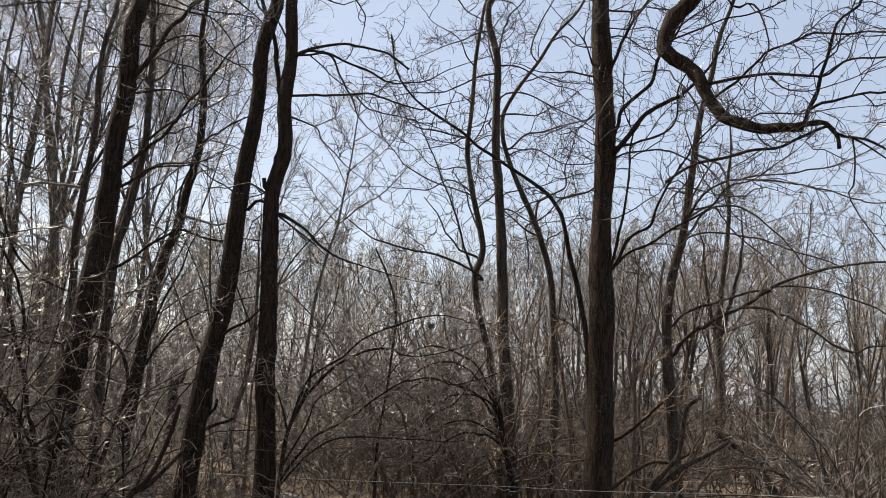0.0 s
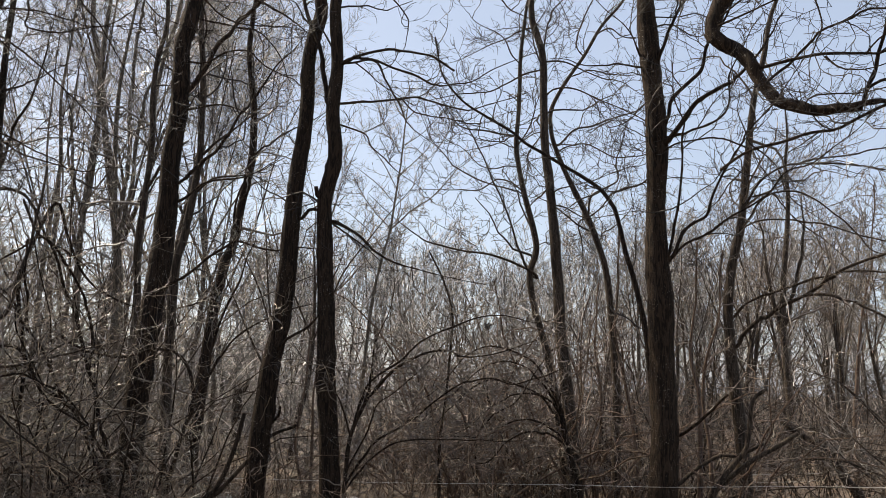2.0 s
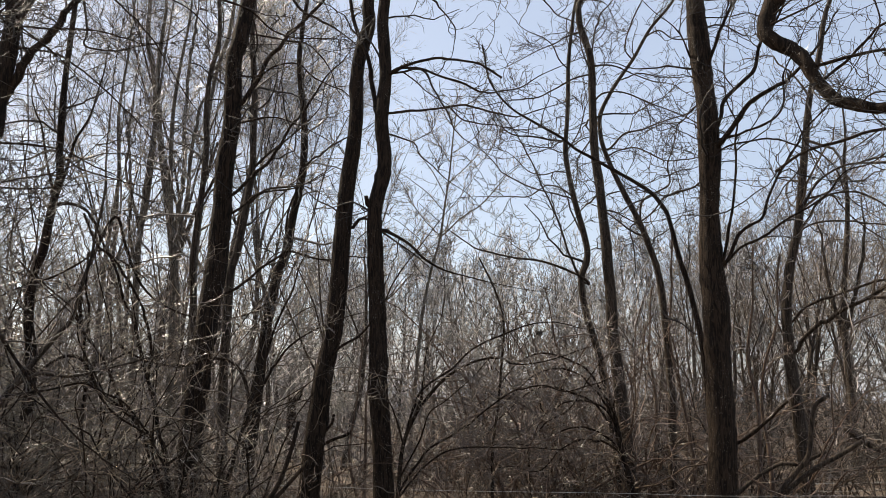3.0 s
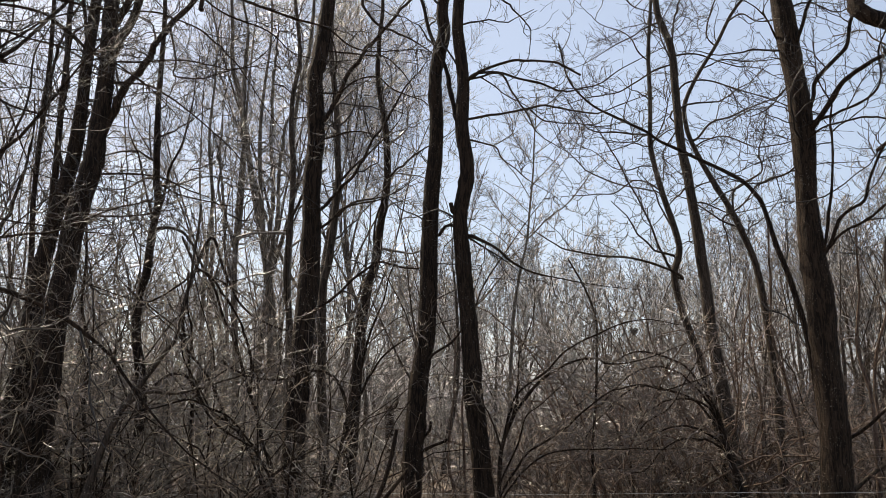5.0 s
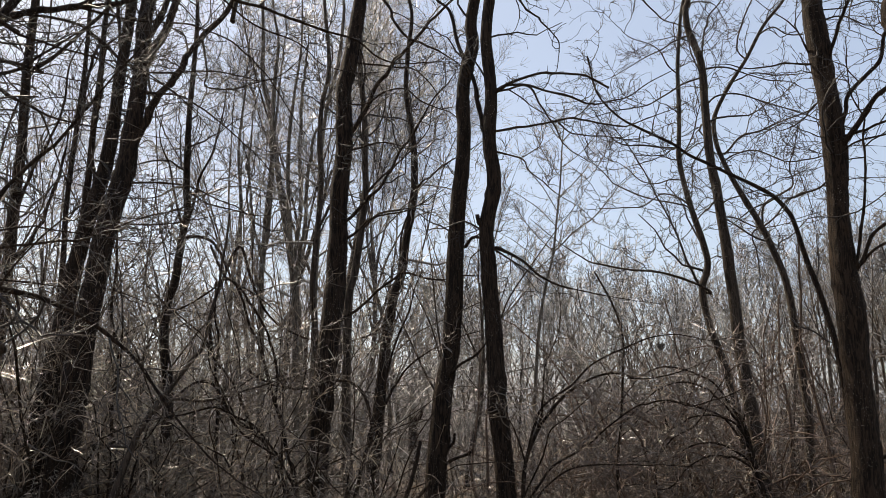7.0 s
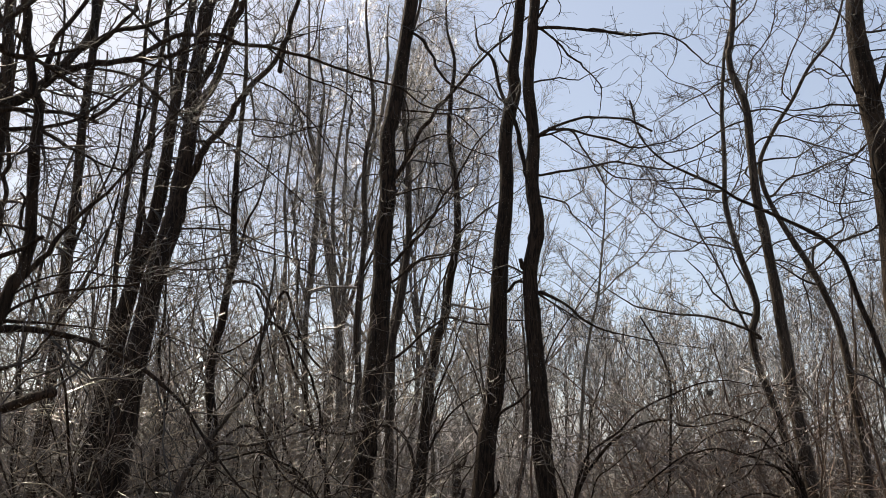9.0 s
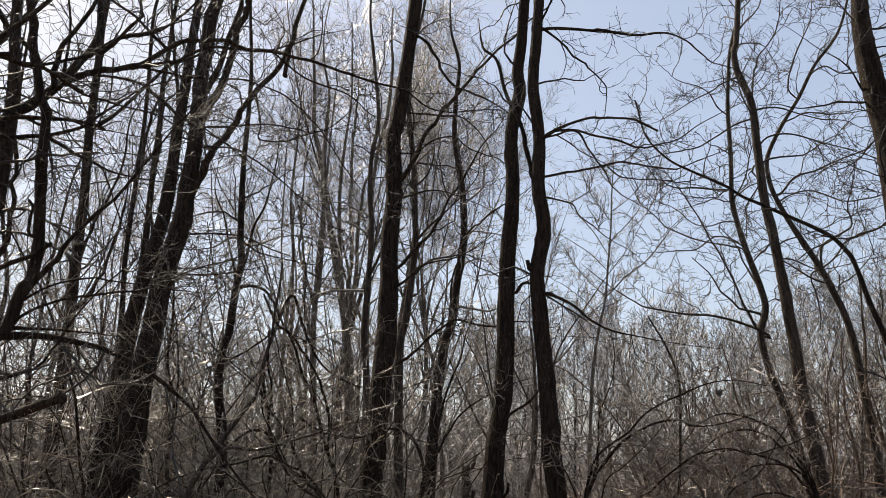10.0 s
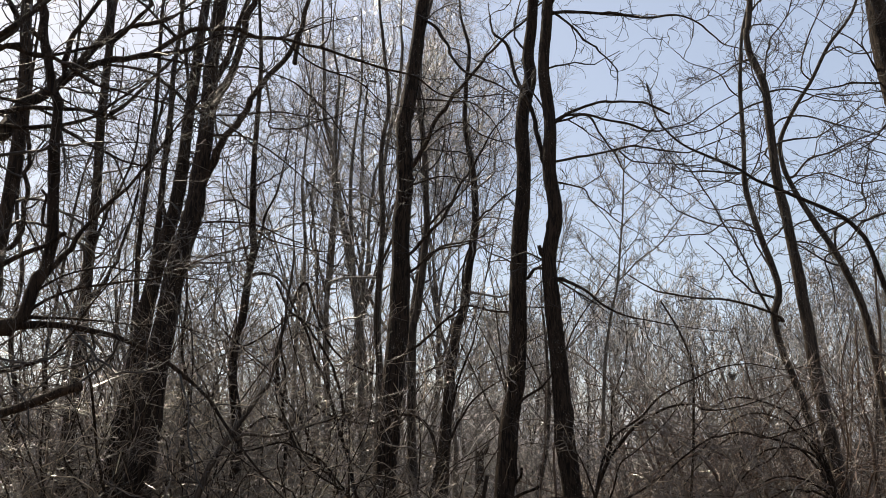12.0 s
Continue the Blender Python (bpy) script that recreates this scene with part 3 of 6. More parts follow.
t = Tree("slender bare tree with long spreading side branches", [(3.21, 11.15, 0.42), (3.15, 11.16, 1.33), (3.10, 11.18, 1.98), (3.08, 11.18, 2.72), (3.14, 11.17, 3.24), (3.24, 11.14, 3.67), (3.27, 11.13, 3.76), (3.33, 11.11, 4.28), (3.40, 11.09, 4.86), (3.50, 11.06, 5.58), (3.64, 11.01, 6.16), (3.74, 10.98, 6.70), (3.92, 10.92, 7.24)], 0.091, 0.024, 3.5, 18, mat=BARK_SMOOTH, twigs=TWIG_BROWN)
t.limb([(3.12, 11.17, 2.19), (3.29, 10.97, 2.43), (3.58, 10.73, 2.68), (3.82, 10.50, 2.83), (4.18, 10.20, 3.09), (4.52, 9.90, 3.24), (4.85, 9.59, 3.31), (5.18, 9.25, 3.32)], 0.0317, 0.0109)
t.limb([(3.83, 10.52, 2.83), (4.05, 10.27, 2.80), (4.38, 9.96, 2.61), (4.75, 9.61, 2.28), (4.88, 9.37, 2.34), (5.05, 9.09, 2.34)], 0.0191, 0.0089)
t.limb([(3.14, 11.17, 2.60), (3.29, 10.98, 2.80), (3.70, 10.71, 2.96), (4.14, 10.41, 3.07), (4.26, 10.21, 3.09), (4.62, 9.91, 3.02), (5.00, 9.57, 2.83)], 0.0198, 0.0092)
t.limb([(3.34, 11.11, 4.11), (3.37, 11.03, 4.17), (3.49, 10.92, 4.39), (3.68, 10.79, 4.53), (3.86, 10.66, 4.56), (4.00, 10.53, 4.52), (4.42, 10.29, 4.44), (4.69, 10.10, 4.33), (4.89, 9.93, 4.21), (5.13, 9.73, 4.10)], 0.0178, 0.0075)
t.limb([(3.27, 11.13, 3.75), (3.30, 11.04, 3.82), (3.45, 10.92, 4.10), (3.63, 10.78, 4.20), (3.84, 10.63, 4.18), (4.01, 10.48, 4.05), (4.20, 10.33, 3.81), (4.38, 10.17, 3.53), (4.50, 10.04, 3.31)], 0.0158, 0.0075)
t.limb([(3.28, 11.13, 3.75), (3.33, 11.01, 3.81), (3.51, 10.85, 3.85), (3.81, 10.64, 3.81), (4.09, 10.42, 3.71), (4.36, 10.21, 3.56), (4.78, 9.91, 3.34)], 0.0158, 0.0075)
t.limb([(3.59, 10.82, 4.19), (3.69, 10.73, 4.05), (3.81, 10.64, 3.84), (3.92, 10.54, 3.68), (4.09, 10.43, 3.51)], 0.0117, 0.0076)
t.limb([(3.91, 10.71, 4.57), (4.08, 10.56, 4.60), (4.43, 10.33, 4.58), (4.58, 10.17, 4.60), (4.79, 9.99, 4.60), (4.98, 9.81, 4.67)], 0.0117, 0.0075)
t.limb([(3.48, 11.06, 5.27), (3.37, 11.03, 4.93), (3.28, 10.99, 4.59), (3.08, 10.97, 4.34)], 0.0119, 0.0078)
t.limb([(3.44, 11.08, 4.95), (3.58, 10.96, 4.76), (3.70, 10.85, 4.54), (3.78, 10.76, 4.17)], 0.0119, 0.0078)
t.crown(2.2, 6, 3, (0.5, 1.6))

t = Tree("near bare tree with one thick crooked hanging limb", [(3.81, 4.89, 1.57), (3.83, 4.88, 2.43), (3.80, 4.90, 3.49), (3.73, 4.95, 4.50), (3.44, 5.16, 5.45)], 0.127, 0.085, 4, 19, sides=18)
t.limb([(3.73, 4.95, 4.50), (3.28, 5.24, 5.19), (2.57, 5.61, 5.43), (2.09, 5.79, 5.10), (1.79, 5.87, 4.62), (1.67, 5.89, 4.49), (1.62, 5.89, 4.34), (1.59, 5.88, 4.23), (1.64, 5.85, 4.15), (1.71, 5.81, 4.10), (1.78, 5.77, 4.00), (1.83, 5.74, 3.89), (1.88, 5.71, 3.79), (1.95, 5.67, 3.68), (2.02, 5.63, 3.60), (2.10, 5.58, 3.53), (2.18, 5.53, 3.50), (2.26, 5.48, 3.50), (2.34, 5.43, 3.49), (2.40, 5.39, 3.49)], 0.0719, 0.0282, blunt=True)
t.limb([(2.38, 5.40, 3.49), (2.48, 5.35, 3.51), (2.54, 5.33, 3.50), (2.57, 5.31, 3.46), (2.60, 5.30, 3.40), (2.60, 5.30, 3.32)], 0.0181, 0.0121, bare=True)
t.limb([(2.59, 5.30, 3.42), (2.64, 5.26, 3.39), (2.70, 5.20, 3.37), (2.75, 5.15, 3.33), (2.80, 5.10, 3.27), (2.88, 5.04, 3.17)], 0.0101, 0.0059)
t.limb([(2.65, 5.27, 3.40), (2.68, 5.23, 3.36), (2.74, 5.17, 3.29), (2.80, 5.11, 3.21), (2.88, 5.04, 3.12)], 0.0081, 0.0040)
t.limb([(2.67, 5.26, 3.39), (2.67, 5.24, 3.26), (2.66, 5.23, 3.16), (2.64, 5.22, 3.04), (2.61, 5.21, 2.98), (2.64, 5.18, 2.87), (2.67, 5.15, 2.79)], 0.0060, 0.0040)
t.limb([(2.41, 5.39, 3.50), (2.42, 5.35, 3.60), (2.46, 5.31, 3.70), (2.49, 5.27, 3.83), (2.51, 5.23, 3.93), (2.53, 5.19, 4.08), (2.55, 5.16, 4.16), (2.59, 5.11, 4.19), (2.65, 5.05, 4.24)], 0.0141, 0.0078)
t.limb([(2.43, 5.38, 3.60), (2.48, 5.31, 3.62), (2.55, 5.23, 3.63), (2.66, 5.13, 3.64), (2.78, 5.02, 3.63), (2.87, 4.92, 3.64)], 0.0101, 0.0058)
t.limb([(2.07, 5.52, 3.53), (2.12, 5.48, 3.59), (2.22, 5.41, 3.58), (2.30, 5.35, 3.56), (2.37, 5.29, 3.55)], 0.0060, 0.0040)
t.limb([(1.82, 5.72, 3.88), (1.98, 5.63, 3.89), (2.11, 5.54, 3.89), (2.20, 5.47, 3.88), (2.31, 5.39, 3.85), (2.41, 5.31, 3.82), (2.49, 5.24, 3.80), (2.57, 5.16, 3.87), (2.64, 5.09, 3.87), (2.76, 4.99, 3.84)], 0.0123, 0.0058)
t.limb([(2.18, 5.37, 3.83), (2.22, 5.32, 3.75), (2.27, 5.26, 3.69), (2.38, 5.18, 3.67)], 0.0059, 0.0039)
t.limb([(1.89, 5.69, 3.77), (2.02, 5.61, 3.86), (2.08, 5.56, 3.94), (2.14, 5.50, 3.99), (2.18, 5.44, 4.04), (2.32, 5.35, 4.08), (2.43, 5.27, 4.11), (2.48, 5.21, 4.09), (2.59, 5.12, 4.05), (2.69, 5.03, 4.04)], 0.0092, 0.0058)
t.limb([(1.60, 5.78, 4.24), (1.72, 5.71, 4.27), (1.82, 5.63, 4.29), (1.94, 5.55, 4.32), (2.05, 5.47, 4.31), (2.17, 5.38, 4.33)], 0.0082, 0.0049)
t.limb([(1.62, 5.78, 4.31), (1.79, 5.66, 4.42), (1.88, 5.56, 4.47), (1.97, 5.46, 4.51)], 0.0061, 0.0040)
t.limb([(1.85, 5.71, 5.13), (1.98, 5.62, 4.49), (2.11, 5.53, 4.45), (2.15, 5.47, 4.31), (2.17, 5.42, 4.16), (2.16, 5.38, 4.02)], 0.0082, 0.0049)
t.limb([(2.40, 5.28, 3.80), (2.44, 5.24, 3.87), (2.49, 5.19, 3.91), (2.53, 5.15, 3.95), (2.54, 5.12, 4.05), (2.57, 5.09, 4.13)], 0.0059, 0.0039)
t.limb([(2.58, 5.31, 3.45), (2.56, 5.33, 3.48), (2.47, 5.38, 3.44), (2.38, 5.44, 3.40), (2.28, 5.49, 3.35), (2.15, 5.55, 3.35), (1.98, 5.63, 3.32), (1.82, 5.69, 3.29), (1.71, 5.74, 3.25), (1.58, 5.79, 3.16)], 0.0101, 0.0102, blunt=True)
t.crown(2.5, 7, 3, (0.3, 0.95), 0.05, 0.0027)

t = Tree("tall leaning bare tree with dark ridged bark", [(-4.14, 9.54, 0.24), (-4.18, 9.52, 0.81), (-4.15, 9.54, 1.40), (-4.11, 9.55, 1.99), (-4.06, 9.57, 2.54), (-4.01, 9.60, 3.07), (-4.00, 9.60, 3.62), (-4.00, 9.60, 4.24), (-3.97, 9.61, 4.67), (-3.94, 9.63, 5.03), (-3.95, 9.62, 5.79), (-3.89, 9.64, 6.10), (-3.78, 9.69, 7.06), (-3.71, 9.71, 7.66), (-3.65, 9.74, 8.19)], 0.149, 0.085, 3.2, 20)
t.limb([(-3.69, 9.72, 7.32), (-3.62, 9.70, 7.28), (-3.45, 9.71, 7.09), (-3.33, 9.70, 6.89), (-3.24, 9.67, 6.62), (-3.08, 9.67, 6.43), (-2.82, 9.70, 6.32)], 0.0248, 0.0138)
t.limb([(-3.91, 9.64, 5.18), (-3.80, 9.64, 5.25), (-3.65, 9.67, 5.55), (-3.53, 9.68, 5.82), (-3.34, 9.71, 6.08), (-3.15, 9.74, 6.31), (-2.92, 9.77, 6.57), (-2.76, 9.79, 6.75), (-2.53, 9.81, 6.97), (-2.29, 9.84, 7.14)], 0.0355, 0.0138)
t.limb([(-3.64, 9.64, 5.58), (-3.41, 9.66, 5.73), (-3.11, 9.69, 5.74), (-2.95, 9.68, 5.57), (-2.69, 9.69, 5.43), (-2.54, 9.67, 5.36)], 0.0141, 0.0068)
t.limb([(-3.35, 9.74, 6.11), (-3.07, 9.73, 6.05), (-2.83, 9.69, 5.84), (-2.67, 9.64, 5.60)], 0.0123, 0.0068)
t.limb([(-3.97, 9.61, 3.84), (-3.90, 9.58, 3.94), (-3.71, 9.59, 4.15), (-3.52, 9.60, 4.36), (-3.36, 9.60, 4.53), (-3.20, 9.59, 4.81), (-3.04, 9.59, 5.05), (-2.88, 9.57, 5.26)], 0.0248, 0.0136)
t.limb([(-3.97, 9.61, 3.73), (-3.79, 9.60, 3.83), (-3.56, 9.60, 3.99), (-3.36, 9.59, 4.04), (-3.07, 9.60, 4.09), (-2.91, 9.57, 4.14)], 0.0177, 0.0068)
t.limb([(-3.84, 9.66, 4.97), (-3.48, 9.59, 5.01), (-3.16, 9.49, 4.93)], 0.0177, 0.0068)
t.limb([(-4.02, 9.59, 2.65), (-3.75, 9.59, 2.85), (-3.49, 9.59, 3.05), (-3.29, 9.55, 3.17), (-3.09, 9.51, 3.28), (-2.77, 9.51, 3.20), (-2.54, 9.46, 3.17)], 0.0213, 0.0100)
t.limb([(-3.78, 9.69, 6.39), (-3.69, 9.67, 6.12), (-3.69, 9.62, 5.70)], 0.0142, 0.0105)
t.limb([(-3.88, 9.65, 5.13), (-3.80, 9.58, 5.08), (-3.70, 9.51, 5.05), (-3.61, 9.43, 4.97)], 0.0213, 0.0138, bare=True, mat=WOOD, label="pale bare broken wood")
t.crown(1.6, 5, 2.4, (0.5, 1.4))

t = Tree("slim brown bare tree close to a thicker trunk", [(-4.22, 10.80, 0.08), (-4.27, 10.79, 0.80), (-4.31, 10.77, 1.58), (-4.31, 10.77, 2.38), (-4.30, 10.77, 3.20), (-4.23, 10.80, 3.52), (-4.15, 10.83, 4.16), (-4.10, 10.85, 4.74), (-4.12, 10.84, 5.35), (-4.13, 10.84, 5.84), (-4.20, 10.81, 6.74)], 0.075, 0.036, 4, 21, mat=BARK_SMOOTH)
t.limb([(-4.10, 10.85, 4.71), (-3.86, 10.80, 4.91), (-3.56, 10.76, 5.11), (-3.14, 10.75, 5.53)], 0.0198, 0.0076)
t.limb([(-4.15, 10.83, 4.17), (-3.87, 10.79, 4.38), (-3.49, 10.78, 4.41), (-3.25, 10.72, 4.44)], 0.0198, 0.0076)
t.crown(2.2, 5, 2.4)

t = Tree(TALL, [(-4.97, 11.47, 0.96), (-5.05, 11.44, 2.34), (-5.13, 11.40, 3.32), (-5.13, 11.40, 3.71), (-5.09, 11.42, 4.35), (-5.05, 11.43, 5.09), (-5.09, 11.42, 5.79), (-5.07, 11.43, 6.37), (-4.98, 11.47, 7.02)], 0.060, 0.032, 4, 22, mat=BARK_SMOOTH)
t.limb([(-5.08, 11.42, 4.38), (-4.88, 11.33, 4.65), (-4.70, 11.22, 4.88), (-4.63, 11.07, 5.24)], 0.0256, 0.0123)
t.crown(2.2, 5, 2.4)

t = Tree(TALL, [(-4.79, 13.16, 0.40), (-4.76, 13.17, 0.84), (-4.70, 13.19, 1.61), (-4.64, 13.21, 2.30), (-4.58, 13.23, 3.00), (-4.46, 13.27, 3.62), (-4.35, 13.31, 3.95), (-4.27, 13.33, 4.59), (-4.15, 13.37, 5.35), (-4.17, 13.36, 6.32), (-4.29, 13.33, 7.25), (-4.26, 13.34, 7.99)], 0.115, 0.038, 3, 23, twigs=TWIG_GREY)
t.limb([(-4.31, 13.32, 4.54), (-4.14, 13.27, 4.87), (-4.10, 13.18, 5.19), (-3.93, 13.12, 5.47), (-3.50, 13.14, 5.79)], 0.0287, 0.0139)
t.limb([(-4.44, 13.28, 3.68), (-4.34, 13.17, 4.18), (-4.27, 13.05, 4.53), (-4.14, 12.95, 4.88)], 0.0239, 0.0139)
t.crown(2.6, 5.5, 2.6, (0.6, 1.8), 0.12, 0.0034)

t = Tree(TALL, [(-7.57, 16.33, 2.19), (-7.71, 16.26, 4.04), (-7.98, 16.13, 5.83), (-8.17, 16.04, 7.09), (-8.35, 15.94, 8.38), (-8.49, 15.87, 9.01)], 0.105, 0.05, 4, 24, mat=BARK_GREY, twigs=TWIG_GREY)
t.limb([(-7.76, 16.24, 4.42), (-7.71, 16.26, 5.24), (-7.66, 16.29, 6.31), (-7.72, 16.26, 7.26), (-7.70, 16.27, 8.56), (-7.65, 16.29, 9.27)], 0.0553, 0.0307)
t.crown(2.2, 5, 2.4)

t = Tree(TALL, [(-7.39, 14.19, 2.45), (-7.44, 14.17, 3.68), (-7.44, 14.16, 4.50), (-7.38, 14.20, 5.08), (-7.33, 14.22, 6.30), (-7.36, 14.21, 7.26), (-7.34, 14.22, 8.25)], 0.075, 0.036, 3, 25, mat=BARK_GREY, twigs=TWIG_GREY)
t.limb([(-7.44, 14.16, 4.50), (-7.58, 14.09, 5.01), (-7.72, 14.01, 5.59)], 0.0328, 0.0218)
t.crown(2.2, 5, 2.4)

t = Tree("stout bare tree dividing into several upright limbs", [(-6.47, 7.89, 1.13), (-6.42, 7.93, 1.77), (-6.38, 7.96, 2.47), (-6.33, 8.00, 2.94), (-6.28, 8.03, 3.27), (-6.25, 8.06, 3.69), (-6.16, 8.13, 4.25), (-6.12, 8.16, 4.55), (-6.10, 8.17, 4.91), (-6.07, 8.20, 5.36), (-6.05, 8.21, 5.90), (-6.04, 8.22, 6.36), (-6.00, 8.25, 6.85), (-5.97, 8.27, 7.34)], 0.168, 0.077, 3.2, 30)
t.limb([(-6.12, 8.16, 4.58), (-6.08, 8.17, 4.69), (-5.99, 8.21, 4.98), (-5.90, 8.25, 5.21), (-5.82, 8.29, 5.43), (-5.65, 8.38, 5.71), (-5.53, 8.44, 5.98), (-5.35, 8.53, 6.31), (-5.17, 8.62, 6.56), (-5.04, 8.68, 6.88), (-4.95, 8.71, 7.29), (-4.85, 8.74, 7.70)], 0.0470, 0.0273)
t.limb([(-6.05, 8.21, 5.70), (-6.01, 8.21, 5.74), (-5.91, 8.25, 6.01), (-5.79, 8.30, 6.24), (-5.73, 8.32, 6.55), (-5.67, 8.33, 6.90), (-5.61, 8.34, 7.14), (-5.54, 8.35, 7.30), (-5.42, 8.40, 7.71)], 0.0522, 0.0341)
t.limb([(-6.02, 8.24, 6.13), (-5.88, 8.34, 6.55), (-5.78, 8.41, 7.05), (-5.70, 8.46, 7.47)], 0.0418, 0.0313)
t.limb([(-5.04, 8.64, 6.79), (-5.03, 8.58, 6.59), (-5.01, 8.54, 6.39)], 0.0307, 0.0236, bare=True)
t.limb([(-5.75, 8.18, 5.39), (-5.39, 8.27, 5.29), (-4.90, 8.41, 4.91), (-4.54, 8.46, 4.56)], 0.0136, 0.0066)
t.limb([(-6.16, 8.13, 4.27), (-6.10, 8.09, 4.27), (-5.79, 8.23, 4.29), (-5.54, 8.33, 4.28), (-5.33, 8.38, 4.23), (-5.06, 8.47, 4.09), (-4.80, 8.55, 3.98)], 0.0139, 0.0067)
t.limb([(-6.23, 8.08, 3.79), (-6.11, 8.05, 3.78), (-5.79, 8.16, 3.76), (-5.46, 8.26, 3.78), (-5.30, 8.24, 3.80)], 0.0139, 0.0067)
t.limb([(-5.73, 8.32, 5.70), (-5.36, 8.44, 5.74), (-5.01, 8.54, 5.71), (-4.71, 8.59, 5.61)], 0.0138, 0.0067)
t.limb([(-5.37, 8.43, 6.19), (-5.28, 8.45, 5.72), (-5.26, 8.41, 5.51), (-4.99, 8.53, 5.49), (-4.73, 8.63, 5.59), (-4.47, 8.72, 5.67)], 0.0136, 0.0067)
t.crown(3.0, 7, 3, (0.4, 1.2))

t = Tree("leaning bare tree close beside a stouter trunk", [(-6.95, 8.00, 1.12), (-6.89, 8.06, 1.70), (-6.83, 8.10, 2.32), (-6.79, 8.14, 2.91), (-6.73, 8.19, 3.47), (-6.65, 8.25, 3.97), (-6.57, 8.32, 4.42), (-6.52, 8.36, 4.87), (-6.49, 8.38, 5.41), (-6.47, 8.39, 5.88), (-6.44, 8.42, 6.44), (-6.41, 8.44, 7.02), (-6.38, 8.47, 7.53)], 0.130, 0.054, 3.2, 31)
t.limb([(-6.59, 8.30, 4.09), (-6.60, 8.30, 4.49), (-6.51, 8.37, 5.10), (-6.47, 8.39, 5.88), (-6.54, 8.35, 6.59), (-6.64, 8.26, 7.47)], 0.0289, 0.0181)
t.limb([(-6.64, 8.26, 3.83), (-6.63, 8.27, 4.34), (-6.70, 8.22, 4.85), (-6.65, 8.26, 5.46), (-6.62, 8.28, 6.09)], 0.0253, 0.0145)
t.crown(2.2, 5, 2.4)

t = Tree(TALL, [(-8.61, 9.06, 1.05), (-8.61, 9.06, 1.81), (-8.58, 9.09, 2.64), (-8.57, 9.10, 3.50), (-8.57, 9.10, 4.40), (-8.56, 9.11, 5.33), (-8.57, 9.10, 6.29), (-8.56, 9.11, 7.40), (-8.55, 9.12, 8.34)], 0.102, 0.047, 4, 32)
t.limb([(-8.56, 9.11, 4.41), (-8.40, 9.15, 4.82), (-8.21, 9.22, 5.33), (-8.07, 9.25, 5.75), (-7.97, 9.23, 6.44)], 0.0256, 0.0125)
t.limb([(-8.57, 9.10, 3.59), (-8.33, 9.18, 3.91), (-8.13, 9.23, 4.40), (-7.98, 9.23, 4.96)], 0.0299, 0.0167)
t.crown(3.4, 5, 2.6, (0.5, 1.5))

t = Tree(TALL, [(-6.49, 9.85, 1.06), (-6.48, 9.86, 1.38), (-6.49, 9.86, 1.95), (-6.57, 9.81, 2.62), (-6.55, 9.82, 3.13), (-6.50, 9.85, 3.33), (-6.46, 9.87, 3.73), (-6.43, 9.89, 4.06), (-6.39, 9.92, 4.39), (-6.42, 9.90, 4.72), (-6.43, 9.90, 5.15), (-6.43, 9.89, 5.66), (-6.42, 9.90, 6.28)], 0.081, 0.036, 4, 33)
t.limb([(-6.39, 9.92, 4.23), (-6.34, 9.88, 4.30), (-6.26, 9.86, 4.61), (-6.17, 9.84, 4.85), (-6.02, 9.87, 5.18), (-5.93, 9.85, 5.50)], 0.0242, 0.0118)
t.limb([(-6.43, 9.89, 4.10), (-6.40, 9.82, 4.13), (-6.45, 9.70, 4.51), (-6.48, 9.59, 4.90), (-6.48, 9.50, 5.04)], 0.0201, 0.0098)
t.limb([(-6.44, 9.89, 3.98), (-6.31, 9.90, 4.01), (-6.14, 9.93, 4.00), (-5.94, 9.98, 3.88), (-5.81, 10.00, 3.63), (-5.67, 10.01, 3.38)], 0.0242, 0.0118)
t.limb([(-6.41, 9.91, 4.72), (-6.21, 9.92, 4.54), (-5.95, 9.96, 4.44), (-5.63, 10.03, 4.35)], 0.0161, 0.0078)
t.limb([(-6.42, 9.90, 5.32), (-6.21, 9.86, 5.37), (-5.93, 9.85, 5.46)], 0.0161, 0.0078)
t.limb([(-6.43, 9.90, 4.72), (-6.49, 9.77, 4.70), (-6.61, 9.61, 4.55), (-6.73, 9.45, 4.48)], 0.0161, 0.0079)
t.crown(2.2, 5, 2.4)

t = Tree("slanting bare sapling lit along its upper side", [(-5.12, 7.16, 1.18), (-4.99, 7.25, 1.56), (-4.87, 7.33, 1.77), (-4.68, 7.45, 2.11), (-4.58, 7.52, 2.28), (-4.53, 7.54, 2.59), (-4.47, 7.58, 2.88)], 0.045, 0.015, 0.8, 34, mat=BARK_SMOOTH, twigs=TWIG_BROWN)
t.limb([(-4.99, 7.25, 1.58), (-4.76, 7.34, 1.74), (-4.50, 7.45, 1.73), (-4.23, 7.54, 1.79), (-4.02, 7.61, 1.87)], 0.0180, 0.0088)
t.crown(4, 5, 3, (0.2, 0.7))

t = Tree(TALL, [(-6.38, 13.57, 1.93), (-6.41, 13.56, 2.91), (-6.47, 13.53, 4.03), (-6.56, 13.49, 4.90), (-6.62, 13.46, 6.41), (-6.56, 13.49, 7.43), (-6.46, 13.54, 8.49), (-6.47, 13.53, 9.57)], 0.074, 0.013, 0.6, 35, mat=BARK_GREY, twigs=TWIG_GREY)
t.limb([(-6.46, 13.54, 3.94), (-6.32, 13.60, 4.89), (-6.28, 13.62, 5.86), (-6.17, 13.67, 6.76)], 0.0461, 0.0256)
t.crown(2.8, 5.5, 2.6, (0.6, 1.8), 0.15, 0.0045)

